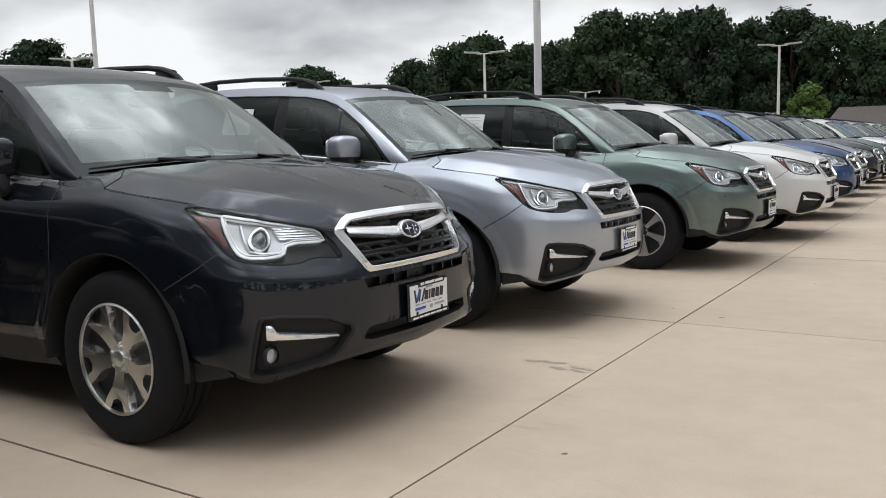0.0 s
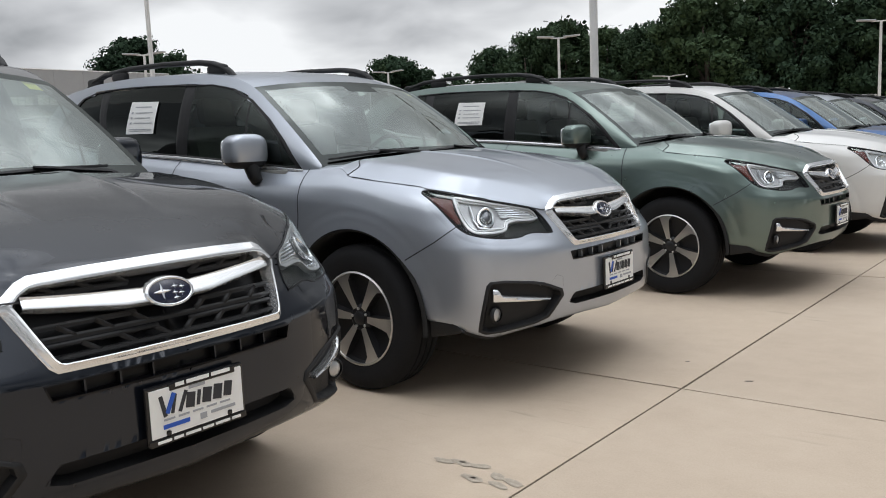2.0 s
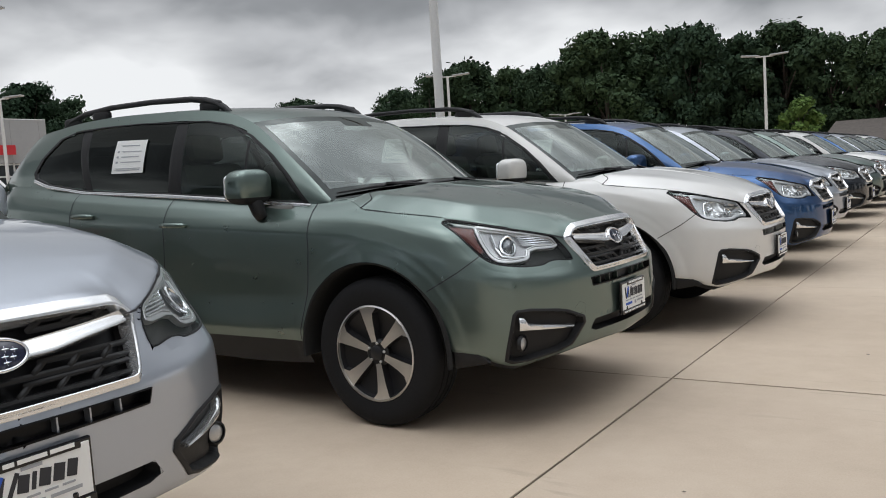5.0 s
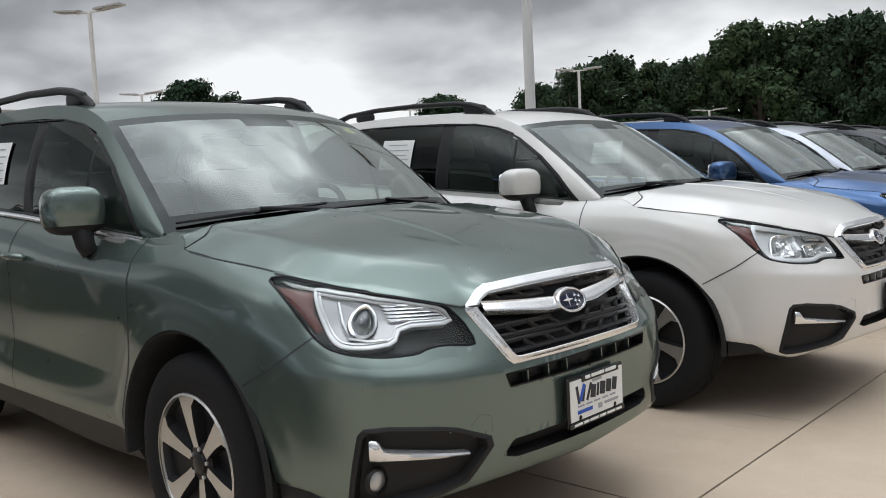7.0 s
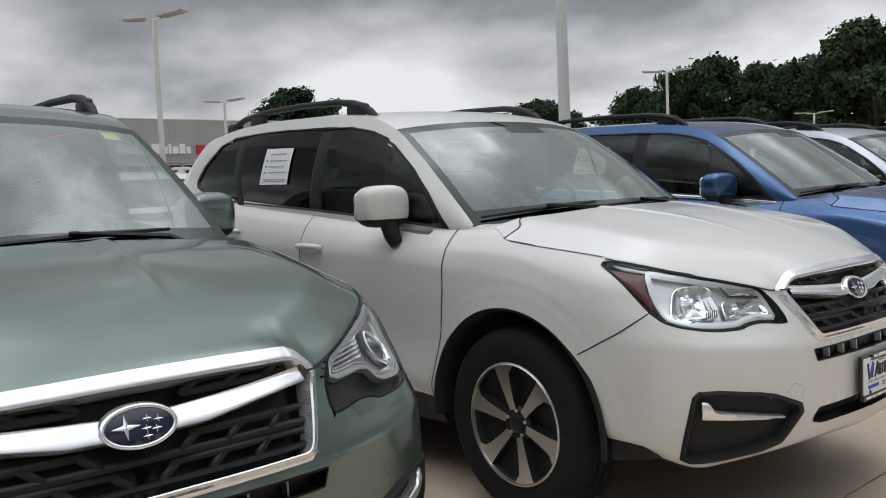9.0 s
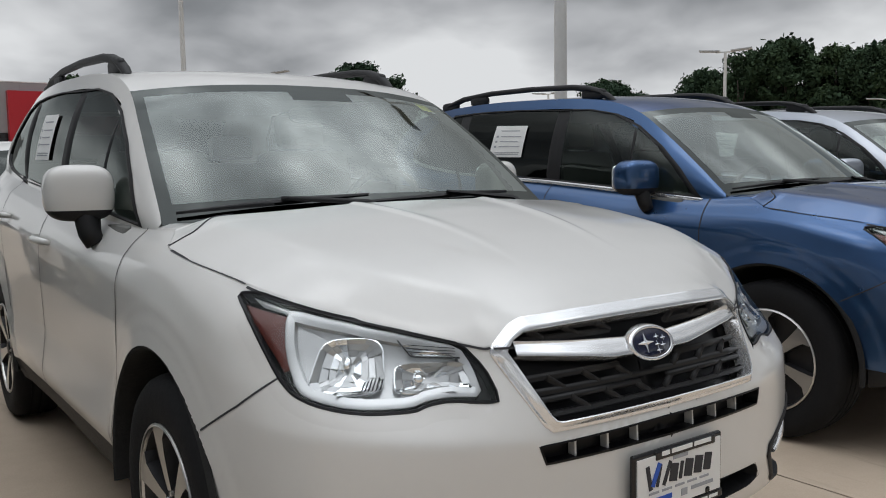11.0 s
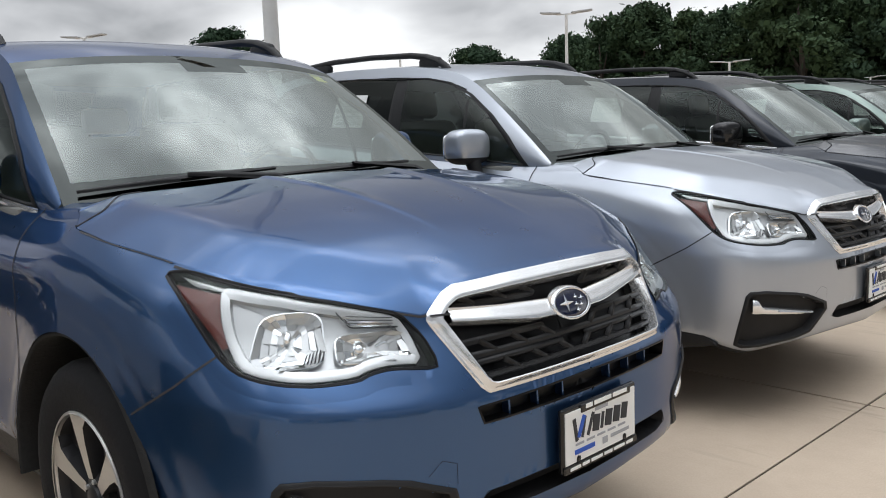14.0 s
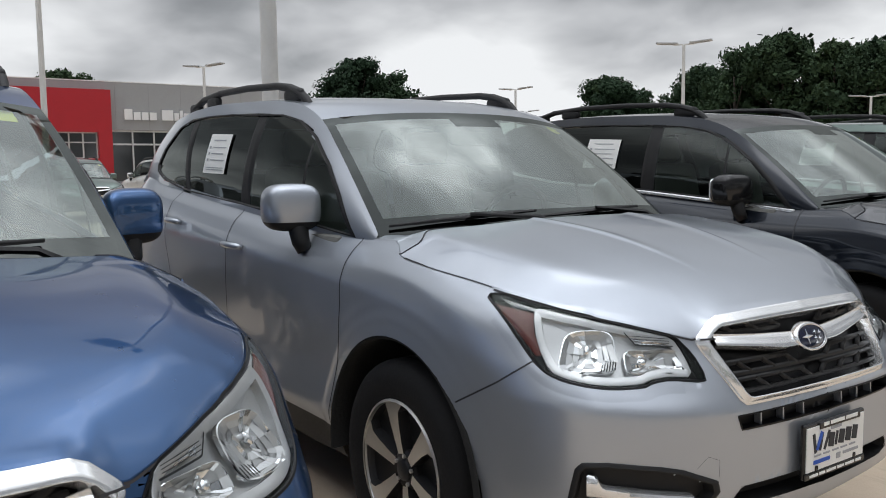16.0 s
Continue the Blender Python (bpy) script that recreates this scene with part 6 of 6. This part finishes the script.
# ---- dealership building ----
WALL_GREY = mat("metal_wall_grey", (0.33, 0.34, 0.35), rough=0.5, var=0.06, scale=0.6)
WALL_RED = mat("red_portal", (0.42, 0.012, 0.022), rough=0.4, var=0.06, scale=0.8)
SIGN_WHITE = mat("sign_white", (0.78, 0.79, 0.80), rough=0.4, var=0)
SIGN_RED = mat("sign_red", (0.50, 0.02, 0.03), rough=0.4, var=0)
WIN_DARK = mat("shop_glass", (0.03, 0.035, 0.04), rough=0.08, var=0.1, scale=0.5, spec=0.8)
ROOFING = mat("roof_membrane", (0.3, 0.3, 0.3), rough=0.8)


def boxed(key, material, *boxes):
    bm = bmesh.new()
    for b in boxes:
        box_bm(bm, *b)
    return bm_mesh(key, bm, material)


def building():
    ob = tagged(new("showroom"), "low grey metal showroom with a red entrance portal", "building")
    ob.matrix_basis = pose(-62.0, 32.0, 0)
    y0, y1 = -26.0, 11.1
    L = y1 - y0
    # walls stand round the window bands: plinth, band above, and end piers
    put("wall", boxed("show_wall_top", WALL_GREY, (-.2, (y0 + y1) / 2, 5.85, .4, L, 3.3)), ob)
    put("wall", boxed("show_wall_plinth", WALL_GREY, (-.2, (y0 + y1) / 2, .3, .4, L, .6)), ob)
    put("wall", boxed("show_wall_pier", WALL_GREY, (-.2, y1 - .6, 2.4, .4, 1.2, 3.6)), ob)
    put("wall", boxed("show_wall_mid", WALL_GREY, (-.2, -8.4, 2.4, .4, 9.2, 3.6)), ob)
    put("wall", boxed("show_wall_end", WALL_GREY, (-12, y1 - .2, 3.75, 23.6, .4, 7.5)), ob)
    put("wall", boxed("show_wall_end_b", WALL_GREY, (-12, y0 + .2, 3.75, 23.6, .4, 7.5)), ob)
    put("wall", boxed("show_wall_back", WALL_GREY, (-23.8, (y0 + y1) / 2, 3.75, .4, L - .8, 7.5)), ob)
    put("roof", boxed("show_roof", ROOFING, (-12, (y0 + y1) / 2, 7.3, 23.2, L - .8, .2)), ob)
    put("coping", boxed("show_coping", SIGN_WHITE, (-.2, (y0 + y1) / 2, 7.53, .46, L, .06)), ob)
    # cladding joints on the wall band
    seam = boxed("show_seam", ROOFING, (.004, 0, 5.85, .012, .03, 3.2))
    for k in range(16):
        put("panel_joint", seam, ob, pose(0, y0 + 2 + k * 2.3, 0))
    # red portal stands proud of the wall, with a small window of six panes
    for k, b in enumerate(((.35, -8.55, 5.45, .7, 9.6, 2.9), (.35, -10.4, 3.1, .7, 5.9, 1.8), (.35, -4.2, 3.1, .7, .9, 1.8), (.35, -8.55, 1.1, .7, 9.6, 2.2))):
        put("portal", boxed("show_portal%d" % k, WALL_RED, b), ob)
    put("portal_glass", boxed("show_portal_glass", WIN_DARK, (.2, -6.05, 3.1, .05, 2.8, 1.8)), ob)
    mul = boxed("show_mullion", POLE_PAINT, (.30, 0, 3.1, .08, .09, 1.8))
    for y in (-7.4, -6.5, -5.6, -4.7):
        put("mullion", mul, ob, pose(0, y, 0))
    for k, z in enumerate((2.24, 3.3, 3.96)):
        put("transom", boxed("show_transom%d" % k, POLE_PAINT, (.30, -6.05, z, .08, 2.8, .08)), ob)
    put("shop_window", boxed("show_glass", WIN_DARK, (-.25, 3.1, 2.4, .05, 13.7, 3.6)), ob)
    put("shop_window", boxed("show_glass_b", WIN_DARK, (-.25, -19.3, 2.4, .05, 12.6, 3.6)), ob)
    mul = boxed("show_mull", POLE_PAINT, (-.17, 0, 2.4, .1, .10, 3.6))
    for k in range(10):
        put("mullion", mul, ob, pose(0, -3.68 + k * 1.5, 0))
    for k, z in enumerate((3.2, 4.12)):
        put("transom", boxed("show_tr%d" % k, POLE_PAINT, (-.17, 3.1, z, .1, 13.7, .12)), ob)
    # sign lettering as plain bars of its size
    y = -2.75
    for k, w in enumerate((.56, .46, .46, .48, 0, .80, .32, .20, .46, .46, .32)):
        if w:
            h = .74 if k in (0, 5, 7, 9) else .54
            put("sign_bar", boxed("show_bar%d" % k, SIGN_WHITE, (.10, y + w / 2, 4.92 + h / 2, .14, w, h)), ob)
        y += (w + .09) if w else .30
    rb = boxed("show_bar_red", SIGN_RED, (.10, 0, 5.2, .14, .70, .72))
    for k in range(6):
        put("sign_bar_red", rb, ob, pose(0, 3.75 + k * .86, 0))
    return ob


building()


def far_house():
    ob = tagged(new("house"), "low house with a brown shingle roof among trees", "house")
    ob.matrix_basis = pose(-8.5, 97.5, 0, 0, 0, 8)
    put("wall", boxed("house_wall", mat("house_siding", (0.35, 0.33, 0.30), rough=0.8), (0, 0, 1.1, 11, 7, 2.2)), ob)
    v = [(-6, -4, 2.1), (6, -4, 2.1), (6, 4, 2.1), (-6, 4, 2.1), (-4.5, 0, 4.2), (4.5, 0, 4.2)]
    put("roof", mesh_of("house_roof", v, [(0, 1, 5, 4), (1, 2, 5), (2, 3, 4, 5), (3, 0, 4), (3, 2, 1, 0)], mat("shingles", (0.11, 0.095, 0.085), rough=0.9, var=0.2, scale=3), smooth=False), ob)


far_house()

# ---- trees ----
def leaf_mat(name, base):
    m = mat(name, base, rough=0.85, var=0, spec=0.15)
    t = m.node_tree
    p = t.nodes["Principled BSDF"]
    geo = t.nodes.new("ShaderNodeNewGeometry")
    oi = t.nodes.new("ShaderNodeObjectInfo")
    a = ramp_node(t, geo.outputs["Random Per Island"], [(0, tuple(c * .82 for c in base)), (.6, base), (1, (base[0] * 1.22, base[1] * 1.18, base[2] * 1.1))])
    mx = t.nodes.new("ShaderNodeMixRGB")
    mx.blend_type = "MULTIPLY"
    mx.inputs[0].default_value = 1.0
    t.links.new(a, mx.inputs[1])
    t.links.new(ramp_node(t, oi.outputs["Random"], [(0, (.75, .78, .8)), (1, (1.2, 1.12, .95))]), mx.inputs[2])
    t.links.new(mx.outputs[0], p.inputs["Base Color"])
    return m


LEAF = leaf_mat("leaves_dark", (0.040, 0.070, 0.040))
LEAF_LIGHT = leaf_mat("leaves_light", (0.085, 0.15, 0.045))
BARK = mat("bark", (0.07, 0.055, 0.045), rough=0.9, var=0.3, scale=4, bump=0.4, bump_scale=20)


def tree_meshes(key, seed, height, radius, clear, clumps, leaves, leaf, tip=.5, core=46):
    """A tapered trunk with limbs, and a crown of many small leaf clumps."""
    rng = np.random.default_rng(seed)
    tops = []
    limbs = []
    lean = rng.normal(0, .03, 2)
    P = np.array([(lean[0] * h * h * .1, lean[1] * h * h * .1, h) for h in np.linspace(0, height * .8, 7)])
    limbs.append(tube(P, np.linspace(.028 * height, .006 * height, 7), 8))
    cents = []
    for k in range(clumps):
        u = rng.uniform(0, 1)
        z = clear + (height - clear) * u
        shape = np.sin(np.pi * (.12 + .80 * u)) ** .8
        r = radius * shape * np.sqrt(rng.uniform(.12, 1.0)) * rng.uniform(.75, 1.12)
        a = rng.uniform(0, 2 * np.pi)
        cents.append((r * np.cos(a), r * np.sin(a), min(z, height - .3)))
    cents = np.array(cents)
    for c in cents[:: max(1, clumps // 9)]:
        z0 = max(clear * .8, c[2] * .55)
        s0 = np.array([0, 0, z0])
        mid = (s0 + c) / 2 + rng.normal(0, .25, 3)
        limbs.append(tube([s0, mid, c], [.010 * height, .006 * height, .002 * height], 5))
    v, f = join(*limbs)
    mesh_of(key + "_trunk", v, f, BARK)
    n = clumps * leaves
    ci = np.repeat(np.arange(clumps), leaves)
    size = rng.uniform(.55, 1.35, clumps)[ci] * radius * .26
    d = rng.normal(0, 1, (n, 3))
    d /= np.linalg.norm(d, axis=1, keepdims=True)
    c = cents[ci] + d * (size * rng.uniform(.45, 1.05, n) ** .6)[:, None] * np.array([1, 1, .75])
    nrm = d + rng.normal(0, .30, (n, 3))
    nrm /= np.linalg.norm(nrm, axis=1, keepdims=True)
    t1 = np.cross(nrm, rng.normal(0, 1, (n, 3)))
    t1 /= np.linalg.norm(t1, axis=1, keepdims=True)
    t2 = np.cross(nrm, t1)
    w = (rng.uniform(.6, 1.25, n) * tip * .5)[:, None]
    V = np.stack([c - t1 * w, c - t2 * w * .7 + nrm * w * .2, c + t1 * w * 1.1, c + t2 * w * .7 + nrm * w * .15], 1).reshape(-1, 3)
    V[:, 2] = np.maximum(V[:, 2], .05)
    # deeper foliage that closes the heart of every clump
    m = clumps * core
    ci = np.repeat(np.arange(clumps), core)
    c = cents[ci] * np.array([.90, .90, 1]) + rng.normal(0, radius * .085, (m, 3))
    t1 = rng.normal(0, 1, (m, 3))
    t1 /= np.linalg.norm(t1, axis=1, keepdims=True)
    t2 = np.cross(t1, rng.normal(0, 1, (m, 3)))
    t2 /= np.linalg.norm(t2, axis=1, keepdims=True)
    w = (rng.uniform(.8, 1.4, m) * tip * .85)[:, None]
    W = np.stack([c - t1 * w, c - t2 * w * .8, c + t1 * w, c + t2 * w * .8], 1).reshape(-1, 3)
    V = np.vstack([V, W])
    V[:, 2] = np.maximum(V[:, 2], .05)
    mesh_of(key + "_crown", V, np.arange(len(V)).reshape(-1, 4).tolist(), leaf, smooth=False)


for k in range(5):
    tree_meshes("wood%d" % k, 11 + k, 15.0, 5.2 + .35 * (k % 3), 1.6, 58, 136, LEAF, .40)
for k in range(2):
    tree_meshes("far%d" % k, 21 + k, 15.0, 5.6, 1.2, 44, 90, LEAF, .50, 26)
tree_meshes("small", 40, 5.2, 1.9, .9, 46, 60, LEAF_LIGHT, .24)
tree_meshes("conifer", 41, 9.0, 2.2, .5, 60, 50, LEAF, .36)


def make_tree(x, y, height, key, turn, base_h=15.0, wide=1.0, label="tall dark green broadleaf tree in full leaf"):
    ob = tagged(new("tree"), label, "tree", "trees round the lot")
    k = height / base_h
    ob.matrix_basis = pose(x, y, -.1, 0, 0, turn)
    ob.scale = (k * wide, k * wide, k)
    put("trunk", MESHES[key + "_trunk"], ob)
    put("crown", MESHES[key + "_crown"], ob)


rng = random.Random(7)
TOPS = spline([-12, 0, 5, 8, 11, 13, 16, 20, 22.5, 24.5, 28, 33.6, 36], [14.0, 13.2, 13.6, 14.4, 14.8, 14.4, 17.0, 17.2, 16.4, 14.8, 15.7, 15.4, 12.0])
for row, (dist, dh) in enumerate(((104.0, 0.0), (111.0, .2))):
    az = -9.0 + row * 1.7
    while az < 36.2 - row * 1.5:
        a = radians(az)
        x, y = -dist * math.tan(a), dist + rng.uniform(-2, 2)
        h = float(TOPS(az)) * rng.uniform(.92, 1.03) + dh
        make_tree(x, y, h, "wood%d" % rng.randrange(5), rng.uniform(0, 360), wide=rng.uniform(.85, 1.1))
        az += rng.uniform(2.0, 2.9)
# clumps beyond the lot and the showroom
for x, y, h, n, spread in ((-203, 129, 29.5, 5, 7), (-150, 42, 17, 4, 9), (-190, 92, 18, 2, 7), (-131, 148, 19.8, 5, 7), (-113, 150, 16.2, 1, 1), (-165, 128, 12, 4, 12), (-150, 120, 10, 3, 10), (-200, 70, 18, 3, 10)):
    for k in range(n):
        make_tree(x + rng.uniform(-spread, spread), y + rng.uniform(-spread, spread), h * rng.uniform(.85, 1.02), "wood%d" % rng.randrange(5), rng.uniform(0, 360), wide=1.05, label="distant dark green tree beyond the lot")
# unseen woods added on the open sides, so the bodywork mirrors a dark horizon
for k in range(22):
    make_tree(62 + rng.uniform(-4, 4), -62 + k * 8.2 + rng.uniform(-2, 2), rng.uniform(11, 15), "far%d" % rng.randrange(2), rng.uniform(0, 360), wide=1.15, label="unseen dark green tree added to darken what the cars mirror")
for k in range(14):
    make_tree(-118 + k * 13 + rng.uniform(-2, 2), -74 + rng.uniform(-4, 4), rng.uniform(12, 16), "far%d" % rng.randrange(2), rng.uniform(0, 360), wide=1.2, label="unseen dark green tree added to darken what the cars mirror")
make_tree(-11.9, 71.3, 5.3, "small", 20, base_h=5.2, label="small light green tree at the lot edge")
make_tree(-4.0, 92.0, 6.5, "conifer", 0, base_h=9.0, label="dark conifer beside the house")

# grass verge beyond the paving
GRASS = mat("mown_grass", (0.06, 0.085, 0.03), rough=0.9, var=0.3, scale=0.4, bump=0.5, bump_scale=30)
me = mesh_of("verge", [(-900, 90, .002), (900, 90, .002), (900, 900, .002), (-900, 900, .002)], [(0, 1, 2, 3)], GRASS, smooth=False)
tagged(new("grass_verge", me), "mown green grass beyond the lot", "grass", kind="structure")

# ---- spots and tyre marks on the concrete ----
STAIN = mat("oil_stain", (0.15, 0.125, 0.10), rough=0.7, var=0.3, scale=60)
SCUFF = mat("rubber_scuff", (0.37, 0.315, 0.25), rough=0.8, var=0.3, scale=50)
rs = np.random.default_rng(3)


def spot(x, y, r, material, stretch=1.0, turn=0.0, name="oil_spot"):
    a = np.linspace(0, 2 * np.pi, 11)[:-1]
    rr = r * rs.uniform(.65, 1.15, 10)
    v = np.stack([rr * np.cos(a) * stretch, rr * np.sin(a), np.zeros(10)], 1)
    put(name, mesh_of(name, np.vstack([v, v * .6 + np.array([0, 0, .0012])]), [(k, (k + 1) % 10, 10 + (k + 1) % 10, 10 + k) for k in range(10)] + [tuple(range(10, 20))], material, smooth=False), PAVING, pose(x, y, .0024, 0, 0, turn))


for x, y, r, k, t in ((-1.239, 2.827, .020, 1.6, 20), (-1.74, 5.749, .018, 1.8, 60), (-1.361, 5.563, .022, 2.2, 30), (-.723, 9.603, .020, 1.5, 0), (-1.05, 7.2, .012, 1.2, 0), (-.9, 12.6, .013, 1.3, 0), (-2.4, 11.85, .011, 1.4, 10), (-1.35, 14.3, .012, 1.2, 40)):
    spot(x, y, r * .5, STAIN, k, t)
for k in range(9):
    spot(-1.96 + .04 * k + rs.uniform(-.02, .02), 4.03 - .012 * k + rs.uniform(-.05, .05), .022, SCUFF, 2.2, rs.uniform(-20, 20), "tyre_mark")

# ---- concrete slabs between sawn joints ----
SLAB = slab_mesh()
for i in range(-6, 3):
    for j in range(-3, 13):
        put("slab", SLAB, PAVING, pose(JX + (i + .5) * SX, JY + (j + .5) * SY, .0 + .0008 * ((i * 7 + j * 5) % 3)))
